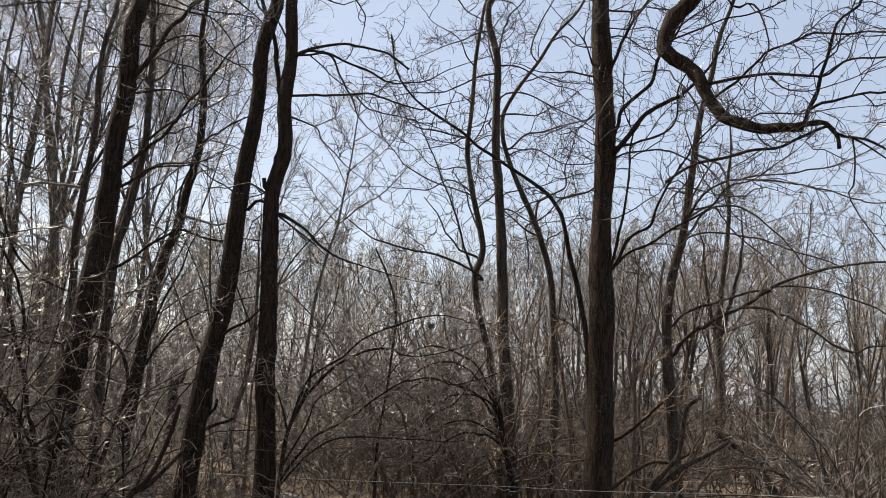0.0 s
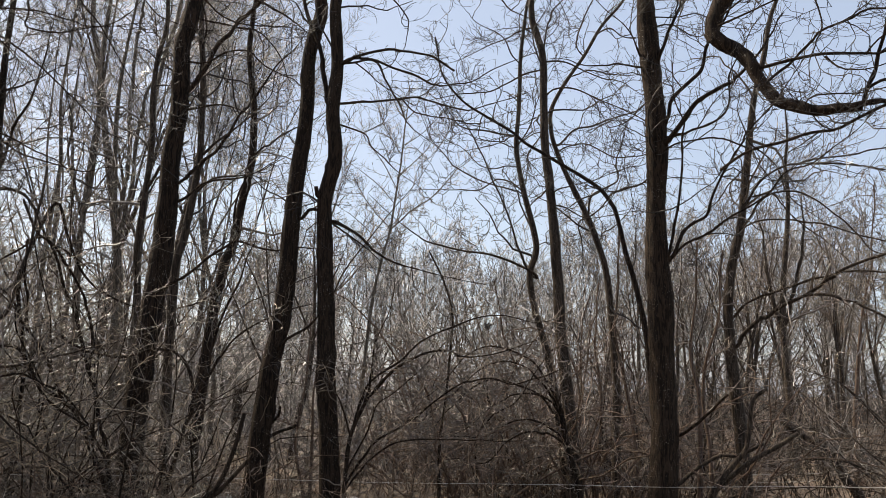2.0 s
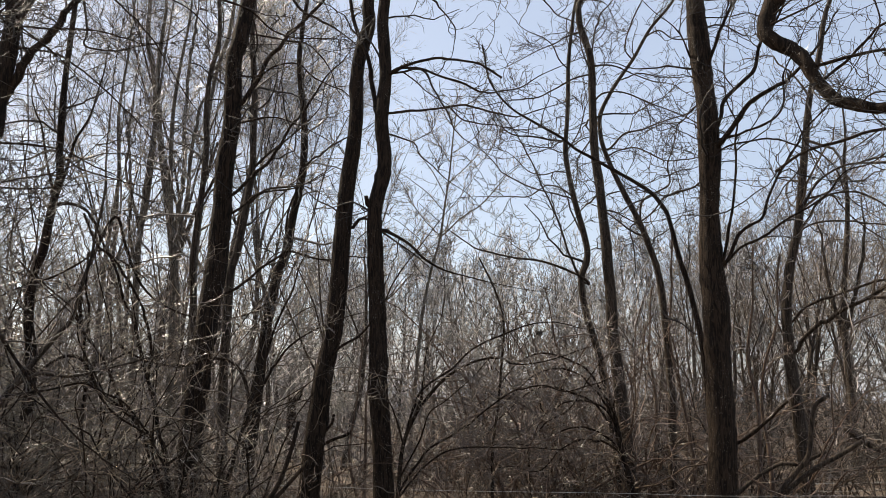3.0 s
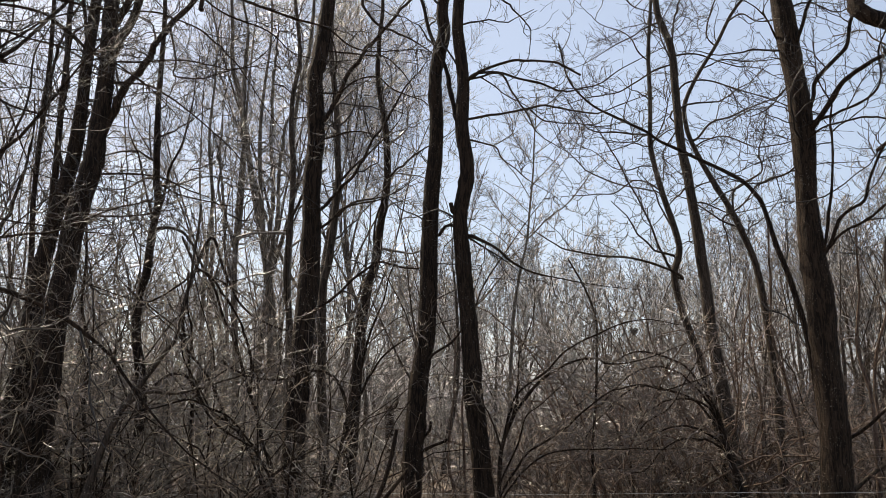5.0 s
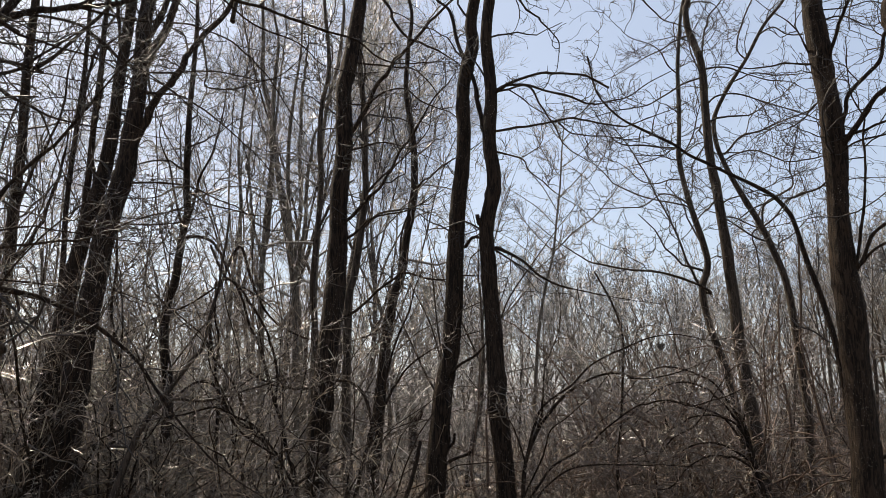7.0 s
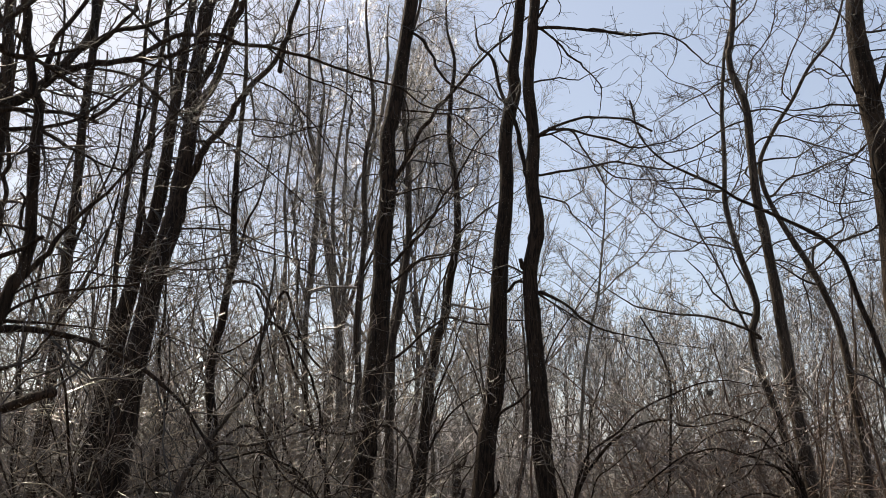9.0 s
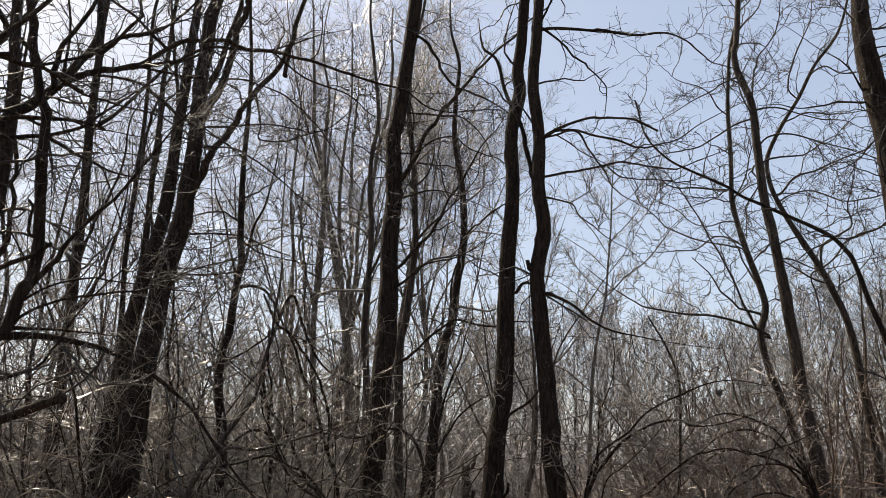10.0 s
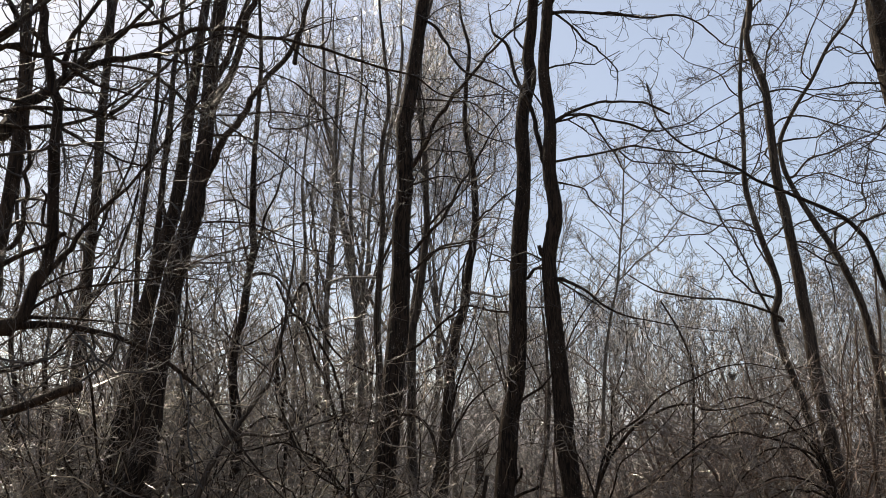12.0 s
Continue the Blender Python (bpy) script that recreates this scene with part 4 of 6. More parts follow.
t = Tree(TALL, [(-5.52, 12.32, 2.07), (-5.50, 12.33, 2.78), (-5.51, 12.33, 3.79), (-5.48, 12.34, 4.84), (-5.47, 12.34, 5.94), (-5.38, 12.38, 6.79), (-5.23, 12.44, 7.54), (-5.16, 12.47, 8.46)], 0.052, 0.026, 1.2, 36, mat=BARK_GREY, twigs=TWIG_GREY)
t.crown(2.8, 5.5, 2.6, (0.6, 1.8), 0.15, 0.004)

t = Tree(TALL, [(-7.41, 14.18, 2.58), (-7.45, 14.16, 4.09), (-7.42, 14.18, 5.32), (-7.36, 14.21, 6.36), (-7.28, 14.25, 7.68), (-7.20, 14.29, 8.93)], 0.058, 0.014, 0.6, 37, mat=BARK_GREY, twigs=TWIG_GREY)
t.limb([(-7.44, 14.17, 3.65), (-7.60, 14.08, 4.53), (-7.64, 14.06, 5.43), (-7.74, 14.00, 6.47)], 0.0328, 0.0218)
t.crown(2.8, 5.5, 2.6, (0.6, 1.8), 0.15, 0.0045)

t = Tree(TALL, [(-8.44, 14.76, 2.64), (-8.41, 14.77, 4.23), (-8.32, 14.83, 5.66), (-8.40, 14.78, 7.01), (-8.33, 14.82, 8.29), (-8.30, 14.84, 9.35)], 0.060, 0.015, 0.6, 38, mat=BARK_GREY, twigs=TWIG_GREY)
t.crown(2.8, 5.5, 2.6, (0.6, 1.8), 0.15, 0.0045)

t = Tree("slim young bare tree with a pointed crown", [(-3.43, 21.73, 2.14), (-3.27, 21.76, 3.93), (-3.06, 21.79, 5.00), (-2.86, 21.81, 5.79), (-2.72, 21.83, 6.89), (-2.62, 21.84, 7.69), (-2.57, 21.85, 8.34), (-2.51, 21.86, 8.99), (-2.46, 21.86, 9.35)], 0.058, 0.014, 0.6, 39, mat=BARK_GREY, twigs=TWIG_GREY)
t.limb([(-2.75, 21.83, 7.01), (-3.10, 21.78, 7.65), (-3.44, 21.73, 8.09)], 0.0140, 0.0085)
t.limb([(-2.73, 21.83, 7.24), (-2.34, 21.88, 7.64), (-1.98, 21.91, 7.99), (-1.74, 21.93, 8.36)], 0.0140, 0.0085)
t.limb([(-2.62, 21.84, 7.93), (-3.01, 21.79, 8.54), (-3.20, 21.77, 9.00)], 0.0140, 0.0085)
t.limb([(-2.56, 21.85, 8.18), (-2.17, 21.89, 8.45), (-1.83, 21.92, 8.76)], 0.0140, 0.0085)
t.limb([(-2.85, 21.81, 5.82), (-3.47, 21.72, 6.51), (-3.81, 21.67, 7.11)], 0.0140, 0.0085)
t.limb([(-2.85, 21.81, 5.82), (-2.26, 21.88, 6.38), (-1.89, 21.92, 6.64), (-1.53, 21.95, 6.98), (-1.25, 21.96, 7.32)], 0.0225, 0.0120)
t.limb([(-2.98, 21.80, 5.16), (-3.41, 21.73, 5.74), (-3.88, 21.65, 6.16)], 0.0140, 0.0085)
t.limb([(-2.78, 21.82, 6.54), (-3.21, 21.76, 7.04), (-3.53, 21.72, 7.29)], 0.0140, 0.0085)
t.limb([(-2.52, 21.86, 8.91), (-2.29, 21.88, 9.17), (-2.16, 21.89, 9.51)], 0.0140, 0.0085)
t.limb([(-2.52, 21.86, 8.91), (-2.76, 21.83, 9.21), (-2.90, 21.81, 9.52)], 0.0140, 0.0085)
t.crown(5, 7, 2.5, (0.3, 1.1), 0.2, 0.0043)

t = Tree("bare forked tree standing back in the wood", [(6.21, 17.96, 0.15), (6.14, 17.98, 1.44), (6.08, 18.00, 3.00), (6.13, 17.98, 3.99), (6.24, 17.95, 5.00), (6.30, 17.93, 5.89)], 0.084, 0.045, 2.5, 40, mat=BARK_SMOOTH, twigs=TWIG_BROWN)
t.limb([(6.08, 18.00, 2.76), (5.93, 18.05, 3.49), (5.84, 18.08, 4.11), (5.78, 18.10, 4.74)], 0.0454, 0.0259)
t.limb([(6.09, 18.00, 3.00), (6.28, 17.93, 3.68), (6.45, 17.87, 4.37), (6.57, 17.83, 5.12)], 0.0454, 0.0259)
t.crown(4, 5, 3, (0.4, 1.2))

t = Tree("bare forked tree standing back in the wood", [(6.50, 15.71, 0.09), (6.49, 15.71, 1.10), (6.57, 15.68, 1.94), (6.65, 15.64, 2.68), (6.75, 15.60, 3.32), (6.90, 15.54, 3.97)], 0.046, 0.017, 1.5, 41, mat=BARK_RED, twigs=TWIG_BROWN)
t.crown(4, 5, 3, (0.4, 1.2))

t = Tree("single thin upright bare stem", [(-0.65, 9.98, 0.36), (-0.65, 9.98, 0.97), (-0.60, 9.98, 1.37), (-0.55, 9.98, 1.90), (-0.52, 9.99, 2.45), (-0.62, 9.98, 2.85), (-0.82, 9.97, 3.26)], 0.020, 0.010, 0, 42)
t.crown(4, 4, 2, (0.2, 0.5))

t = Tree("near dark bare tree with long low limbs reaching out", [(-4.13, 2.81, 1.35), (-4.12, 2.83, 1.88), (-4.10, 2.87, 2.38), (-4.12, 2.83, 2.93), (-4.10, 2.86, 3.67)], 0.102, 0.067, 3, 43, sides=18)
t.limb([(-4.10, 2.87, 2.38), (-3.94, 3.04, 2.22), (-3.78, 3.20, 2.22), (-3.66, 3.30, 2.24), (-3.60, 3.32, 2.24)], 0.0512, 0.0401, blunt=True)
t.limb([(-3.63, 3.29, 2.24), (-3.60, 3.32, 2.24), (-3.57, 3.36, 2.29), (-3.55, 3.38, 2.40), (-3.52, 3.41, 2.55), (-3.51, 3.42, 2.71), (-3.51, 3.42, 2.84), (-3.51, 3.42, 3.00), (-3.51, 3.42, 3.17), (-3.52, 3.41, 3.30), (-3.54, 3.39, 3.50), (-3.56, 3.36, 3.70), (-3.59, 3.34, 3.87), (-3.61, 3.31, 4.01), (-3.63, 3.29, 4.14), (-3.67, 3.25, 4.38)], 0.0351, 0.0217)
t.limb([(-4.10, 2.86, 2.85), (-3.98, 3.11, 3.13), (-3.86, 3.33, 3.37), (-3.87, 3.40, 3.47), (-3.86, 3.48, 3.61), (-3.85, 3.57, 3.68), (-3.83, 3.67, 3.79), (-3.80, 3.76, 3.92), (-3.78, 3.86, 4.10), (-3.77, 3.93, 4.23), (-3.78, 3.99, 4.39), (-3.82, 4.02, 4.58), (-3.88, 4.04, 4.86)], 0.0444, 0.0191)
t.limb([(-3.76, 3.74, 3.90), (-3.73, 3.80, 3.97), (-3.66, 3.89, 4.03), (-3.58, 4.00, 4.09), (-3.50, 4.09, 4.15), (-3.45, 4.17, 4.25), (-3.39, 4.25, 4.35), (-3.32, 4.33, 4.42), (-3.23, 4.43, 4.46), (-3.13, 4.52, 4.47), (-3.04, 4.61, 4.44), (-2.96, 4.69, 4.46), (-2.87, 4.77, 4.47), (-2.77, 4.85, 4.45), (-2.64, 4.95, 4.44), (-2.54, 5.03, 4.41), (-2.40, 5.12, 4.37), (-2.26, 5.21, 4.33), (-2.11, 5.30, 4.29)], 0.0199, 0.0078)
t.limb([(-3.55, 4.07, 4.13), (-3.44, 4.21, 4.21), (-3.37, 4.30, 4.26), (-3.34, 4.37, 4.33), (-3.29, 4.45, 4.41), (-3.23, 4.53, 4.46), (-3.12, 4.65, 4.48)], 0.0129, 0.0096)
t.limb([(-3.53, 3.82, 3.63), (-3.52, 3.92, 3.73), (-3.49, 4.03, 3.87), (-3.46, 4.14, 4.03), (-3.46, 4.24, 4.15), (-3.44, 4.33, 4.25), (-3.43, 4.43, 4.33)], 0.0124, 0.0096)
t.limb([(-3.69, 3.80, 3.98), (-3.60, 3.93, 4.01), (-3.52, 4.05, 4.02), (-3.48, 4.13, 4.01), (-3.43, 4.22, 3.96), (-3.37, 4.30, 3.88), (-3.33, 4.38, 3.84)], 0.0090, 0.0056)
t.limb([(-3.51, 4.10, 4.15), (-3.41, 4.24, 4.16), (-3.33, 4.37, 4.17), (-3.20, 4.51, 4.20), (-3.07, 4.66, 4.24), (-2.99, 4.76, 4.23), (-2.87, 4.88, 4.18), (-2.79, 4.99, 4.11), (-2.70, 5.08, 4.01), (-2.64, 5.16, 3.89)], 0.0083, 0.0040)
t.limb([(-2.92, 4.78, 4.49), (-2.79, 4.90, 4.37), (-2.67, 5.01, 4.31), (-2.54, 5.13, 4.27), (-2.44, 5.22, 4.21), (-2.34, 5.31, 4.13)], 0.0076, 0.0040)
t.limb([(-4.10, 2.86, 3.25), (-3.94, 3.10, 3.40), (-3.81, 3.28, 3.47), (-3.73, 3.39, 3.53), (-3.64, 3.51, 3.56), (-3.55, 3.62, 3.58), (-3.45, 3.73, 3.57), (-3.44, 3.77, 3.56)], 0.0171, 0.0087, blunt=True)
t.limb([(-4.10, 2.86, 3.19), (-3.90, 3.15, 3.34), (-3.81, 3.28, 3.40), (-3.72, 3.40, 3.41), (-3.63, 3.51, 3.44), (-3.56, 3.60, 3.49), (-3.49, 3.68, 3.56), (-3.46, 3.73, 3.64), (-3.43, 3.77, 3.69)], 0.0154, 0.0070)
t.limb([(-4.14, 2.80, 3.85), (-3.97, 3.06, 3.87), (-3.84, 3.25, 3.87), (-3.77, 3.34, 3.87), (-3.71, 3.44, 3.88), (-3.65, 3.52, 3.88), (-3.60, 3.59, 3.83), (-3.54, 3.67, 3.78)], 0.0119, 0.0087, blunt=True)
t.limb([(-4.12, 2.83, 3.50), (-3.92, 3.13, 3.54), (-3.82, 3.27, 3.55), (-3.73, 3.39, 3.55), (-3.66, 3.49, 3.51), (-3.63, 3.55, 3.45), (-3.59, 3.60, 3.42), (-3.54, 3.67, 3.37)], 0.0102, 0.0070)
t.limb([(-3.66, 3.40, 3.92), (-3.69, 3.37, 3.96), (-3.76, 3.30, 4.05), (-3.80, 3.25, 4.14), (-3.85, 3.19, 4.28)], 0.0154, 0.0119)
t.limb([(-3.66, 3.41, 3.86), (-3.63, 3.46, 3.88), (-3.54, 3.57, 3.96), (-3.45, 3.68, 4.03), (-3.42, 3.73, 4.11), (-3.38, 3.78, 4.18), (-3.29, 3.88, 4.24), (-3.19, 3.98, 4.34)], 0.0102, 0.0052)
t.limb([(-3.65, 3.56, 3.77), (-3.65, 3.56, 3.92), (-3.64, 3.57, 4.03), (-3.60, 3.61, 4.14), (-3.57, 3.64, 4.23), (-3.54, 3.67, 4.33), (-3.52, 3.69, 4.50)], 0.0174, 0.0104)
t.limb([(-4.00, 3.00, 3.55), (-3.82, 3.22, 3.90), (-3.77, 3.28, 4.00), (-3.70, 3.36, 4.18), (-3.67, 3.39, 4.32)], 0.0119, 0.0102)
t.limb([(-3.61, 3.31, 2.24), (-3.49, 3.44, 2.26), (-3.39, 3.54, 2.25), (-3.20, 3.71, 2.20), (-3.03, 3.85, 2.11), (-2.88, 3.97, 1.95), (-2.74, 4.06, 1.73)], 0.0201, 0.0084)
t.limb([(-3.55, 3.38, 2.30), (-3.40, 3.46, 2.30), (-3.18, 3.60, 2.27)], 0.0100, 0.0041)
t.limb([(-3.56, 3.37, 2.31), (-3.52, 3.38, 2.35), (-3.46, 3.42, 2.40), (-3.37, 3.49, 2.45), (-3.26, 3.57, 2.49), (-3.14, 3.65, 2.52), (-3.00, 3.74, 2.54)], 0.0100, 0.0057)
t.limb([(-3.53, 3.40, 2.49), (-3.50, 3.41, 2.52), (-3.44, 3.45, 2.62), (-3.37, 3.49, 2.77), (-3.32, 3.53, 2.85), (-3.26, 3.56, 2.93), (-3.19, 3.61, 3.02), (-3.15, 3.62, 3.06)], 0.0150, 0.0082)
t.limb([(-3.54, 3.39, 2.43), (-3.49, 3.41, 2.47), (-3.42, 3.45, 2.52), (-3.35, 3.49, 2.55), (-3.23, 3.58, 2.58), (-3.15, 3.62, 2.56)], 0.0067, 0.0041)
t.limb([(-3.51, 3.42, 2.81), (-3.51, 3.37, 2.81), (-3.49, 3.34, 2.88), (-3.48, 3.31, 2.98)], 0.0084, 0.0066, bare=True)
t.limb([(-3.75, 3.15, 2.46), (-3.64, 3.25, 2.56), (-3.56, 3.31, 2.63), (-3.48, 3.36, 2.67), (-3.44, 3.38, 2.71), (-3.38, 3.40, 2.75)], 0.0167, 0.0098, blunt=True)
t.limb([(-4.05, 2.93, 1.56), (-3.79, 3.10, 1.69), (-3.53, 3.25, 1.79), (-3.34, 3.31, 1.86), (-3.14, 3.36, 1.92)], 0.0273, 0.0204, bare=True)
t.limb([(-4.06, 2.92, 1.88), (-3.82, 3.14, 1.98), (-3.61, 3.29, 2.01), (-3.46, 3.36, 2.06), (-3.35, 3.38, 2.09), (-3.27, 3.38, 2.18)], 0.0136, 0.0064)
t.limb([(-4.10, 2.86, 3.38), (-3.19, 2.69, 3.53), (-3.15, 2.76, 3.64), (-3.08, 2.83, 3.77)], 0.0157, 0.0110)
t.limb([(-4.10, 2.86, 3.34), (-3.20, 2.71, 3.49), (-3.18, 2.82, 3.51), (-3.13, 2.94, 3.53), (-3.10, 3.07, 3.52), (-3.07, 3.20, 3.49)], 0.0141, 0.0063)
t.limb([(-3.61, 3.57, 3.85), (-3.59, 3.56, 4.05), (-3.57, 3.53, 4.26)], 0.0095, 0.0057)
t.limb([(-4.10, 2.86, 3.17), (-3.25, 2.77, 3.32), (-3.20, 2.89, 3.36), (-3.18, 2.99, 3.37)], 0.0078, 0.0047)
t.limb([(-3.64, 3.49, 3.45), (-3.61, 3.63, 3.43), (-3.60, 3.74, 3.41), (-3.56, 3.88, 3.39), (-3.58, 3.99, 3.33)], 0.0128, 0.0055)
t.limb([(-3.45, 3.68, 4.02), (-3.29, 3.77, 4.26), (-3.29, 3.80, 4.35)], 0.0115, 0.0076)
t.limb([(-3.49, 3.63, 3.99), (-3.38, 3.74, 4.15), (-3.28, 3.87, 4.23), (-3.19, 3.97, 4.33)], 0.0133, 0.0076)
t.limb([(-3.41, 4.22, 4.33), (-3.52, 4.15, 4.45), (-3.63, 4.08, 4.57)], 0.0104, 0.0083)
t.limb([(-3.47, 4.15, 4.00), (-3.43, 4.30, 3.96), (-3.41, 4.45, 3.90), (-3.37, 4.57, 3.91)], 0.0121, 0.0061)
t.crown(3.2, 6, 3, (0.3, 0.9), 0.05, 0.0027)

t = Tree("dark broken snag standing in pale brush", [(-5.92, 19.1, 0.6), (-5.94, 19.1, 1.0), (-5.92, 19.1, 1.5)], 0.115, 0.1, 0, 445, name="snag", category="stump")
t.limb([(-5.93, 19.1, 1.3), (-5.75, 19.05, 1.5), (-5.68, 19.0, 1.7)], 0.04, 0.03, bare=True)
t = Tree("dead forked branch sticking up from the ground", [(-2.70, 7.74, 0.50), (-2.61, 7.77, 0.60), (-2.52, 7.80, 0.76), (-2.43, 7.83, 1.04), (-2.37, 7.85, 1.33)], 0.025, 0.020, 0, 44, name="dead_branch", category="branch")
t.limb([(-2.66, 7.76, 0.55), (-2.56, 7.79, 0.62), (-2.40, 7.84, 0.80), (-2.27, 7.88, 0.96)], 0.0224, 0.0168, bare=True)
t = Tree("arching bare shrub with dark stems lit along their tops", [(-1.57, 8.86, 0.42), (-1.56, 8.86, 0.71), (-1.53, 8.87, 1.05), (-1.46, 8.88, 1.26), (-1.35, 8.90, 1.50)], 0.028, 0.017, 0.3, 60, mat=BARK, name="shrub", category="shrub", twigs=TWIG_BROWN)
t.limb([(-1.35, 8.90, 1.50), (-1.10, 8.88, 1.78), (-0.78, 8.87, 1.96), (-0.52, 8.83, 2.00), (-0.32, 8.79, 1.93)], 0.0177, 0.0072)
t.limb([(-1.50, 8.87, 1.17), (-1.40, 8.84, 1.53), (-1.28, 8.81, 1.70), (-1.00, 8.79, 1.89), (-0.78, 8.77, 2.09), (-0.43, 8.74, 2.26), (-0.16, 8.70, 2.35)], 0.0155, 0.0071)
t.limb([(-1.56, 8.86, 0.59), (-1.41, 8.83, 0.84), (-1.20, 8.80, 1.07), (-0.86, 8.79, 1.28), (-0.61, 8.75, 1.48), (-0.33, 8.71, 1.66), (-0.04, 8.66, 1.72), (0.17, 8.60, 1.66)], 0.0132, 0.0070)
t.limb([(-1.56, 8.86, 0.54), (-1.40, 8.79, 0.75), (-1.09, 8.73, 1.01), (-0.77, 8.67, 1.09), (-0.51, 8.58, 1.09)], 0.0132, 0.0070)
t.limb([(-1.47, 8.88, 1.23), (-1.35, 8.90, 1.59), (-1.30, 8.91, 2.07), (-1.15, 8.93, 2.44)], 0.0111, 0.0049)
t.limb([(-1.52, 8.87, 1.08), (-1.60, 8.86, 1.34), (-1.67, 8.84, 1.51), (-1.79, 8.82, 1.62)], 0.0111, 0.0049)
t.limb([(-1.56, 8.86, 0.71), (-1.44, 8.84, 0.94), (-1.31, 8.82, 1.21), (-1.24, 8.79, 1.42), (-1.07, 8.78, 1.54), (-0.79, 8.76, 1.79)], 0.0111, 0.0048)
t.crown(5, 5, 3, (0.25, 0.8), -0.01)

t = Tree("dark tangled brush arching over to one side", [(1.00, 10.55, 0.48), (0.90, 10.56, 0.88), (0.83, 10.57, 1.29)], 0.058, 0.033, 0.3, 61, name="shrub", category="shrub", twigs=TWIG_RED)
t.limb([(0.87, 10.56, 1.02), (0.79, 10.47, 1.08), (0.51, 10.39, 1.22), (0.21, 10.30, 1.21), (-0.09, 10.20, 1.05)], 0.0163, 0.0070)
t.limb([(0.85, 10.57, 1.15), (0.79, 10.50, 1.23), (0.58, 10.45, 1.52), (0.26, 10.40, 1.66), (-0.05, 10.33, 1.72), (-0.27, 10.26, 1.63), (-0.48, 10.19, 1.44)], 0.0163, 0.0070)
t.limb([(0.83, 10.57, 1.29), (0.82, 10.50, 1.38), (0.57, 10.45, 1.83), (0.32, 10.40, 2.05), (-0.04, 10.33, 2.14), (-0.30, 10.26, 2.05), (-0.50, 10.19, 1.84)], 0.0163, 0.0070)
t.limb([(0.87, 10.56, 0.95), (0.65, 10.48, 1.08), (0.37, 10.39, 1.10), (0.10, 10.30, 0.93), (-0.10, 10.20, 0.73)], 0.0145, 0.0070)
t.limb([(0.85, 10.57, 1.22), (0.70, 10.48, 1.46), (0.45, 10.39, 1.55), (0.14, 10.30, 1.50), (-0.13, 10.20, 1.32)], 0.0145, 0.0070)
t.limb([(0.83, 10.57, 1.29), (0.64, 10.50, 1.63), (0.40, 10.43, 1.86), (0.12, 10.36, 1.95), (-0.16, 10.28, 1.86), (-0.39, 10.19, 1.65)], 0.0145, 0.0070)
t.limb([(-0.22, 10.60, 0.41), (-0.23, 10.52, 0.83), (-0.16, 10.44, 1.11), (0.01, 10.36, 1.31), (0.27, 10.28, 1.48), (0.53, 10.19, 1.90)], 0.0127, 0.0070)
t.crown(8, 6, 3, (0.2, 0.7), -0.02)

t = Tree("slanting dead branch propped in the undergrowth", [(2.52, 10.19, 0.40), (2.56, 10.18, 0.47), (2.93, 10.08, 0.81), (3.22, 9.99, 1.00), (3.46, 9.91, 1.17)], 0.032, 0.025, 0, 438, name="dead_branch", category="branch", foot=True, mat=BARK_SMOOTH)
t = Tree("slanting dead branch propped in the undergrowth", [(2.52, 10.09, 0.45), (2.56, 10.08, 0.53), (2.74, 10.03, 0.78), (2.89, 9.99, 0.98), (2.94, 9.98, 1.25), (2.99, 9.96, 1.54), (3.13, 9.92, 1.66)], 0.039, 0.021, 0, 439, name="dead_branch", category="branch", foot=True, mat=BARK_SMOOTH)
t = Tree("slanting dead branch propped in the undergrowth", [(2.15, 10.58, 0.40), (2.27, 10.56, 0.53), (2.44, 10.52, 0.69), (2.71, 10.46, 0.86), (2.90, 10.40, 0.87), (3.19, 10.32, 1.02)], 0.029, 0.018, 0, 440, name="dead_branch", category="branch", foot=True, mat=BARK_SMOOTH)
t = Tree("slanting dead branch propped in the undergrowth", [(5.14, 12.48, 0.24), (5.02, 12.53, 0.39), (4.81, 12.61, 0.79), (4.48, 12.73, 1.03), (4.24, 12.82, 1.22)], 0.064, 0.041, 0, 441, name="dead_branch", category="branch", foot=True, mat=BARK_SMOOTH)
t = Tree("dark fallen branch lying on the leaf litter", [(-5.46, 10.35, 0.24), (-5.25, 10.46, 0.31), (-4.99, 10.58, 0.42), (-4.74, 10.70, 0.45), (-4.26, 10.90, 0.43)], 0.036, 0.024, 0, 442, name="dead_branch", category="branch", foot=False)
t = Tree("dark fallen branch lying on the leaf litter", [(-5.35, 10.29, 0.17), (-5.19, 10.37, 0.21), (-4.93, 10.50, 0.28), (-4.62, 10.64, 0.33), (-4.34, 10.76, 0.30)], 0.040, 0.028, 0, 443, name="dead_branch", category="branch", foot=False)
t = Tree("short broken stick of pale bare wood", [(-5.11, 10.19, 0.41), (-5.05, 10.22, 0.49), (-4.94, 10.28, 0.61)], 0.019, 0.031, 0, 444, name="dead_branch", category="branch", foot=False, mat=WOOD)
t = Tree("thin upright sapling with reddish bark", [(2.52, 10.71, 0.40), (2.54, 10.70, 0.96), (2.55, 10.70, 1.52), (2.46, 10.72, 2.08), (2.51, 10.71, 2.52)], 0.034, 0.015, 1, 66, mat=BARK_RED, twigs=TWIG_RED)
t.crown(6, 5, 2, (0.2, 0.8))

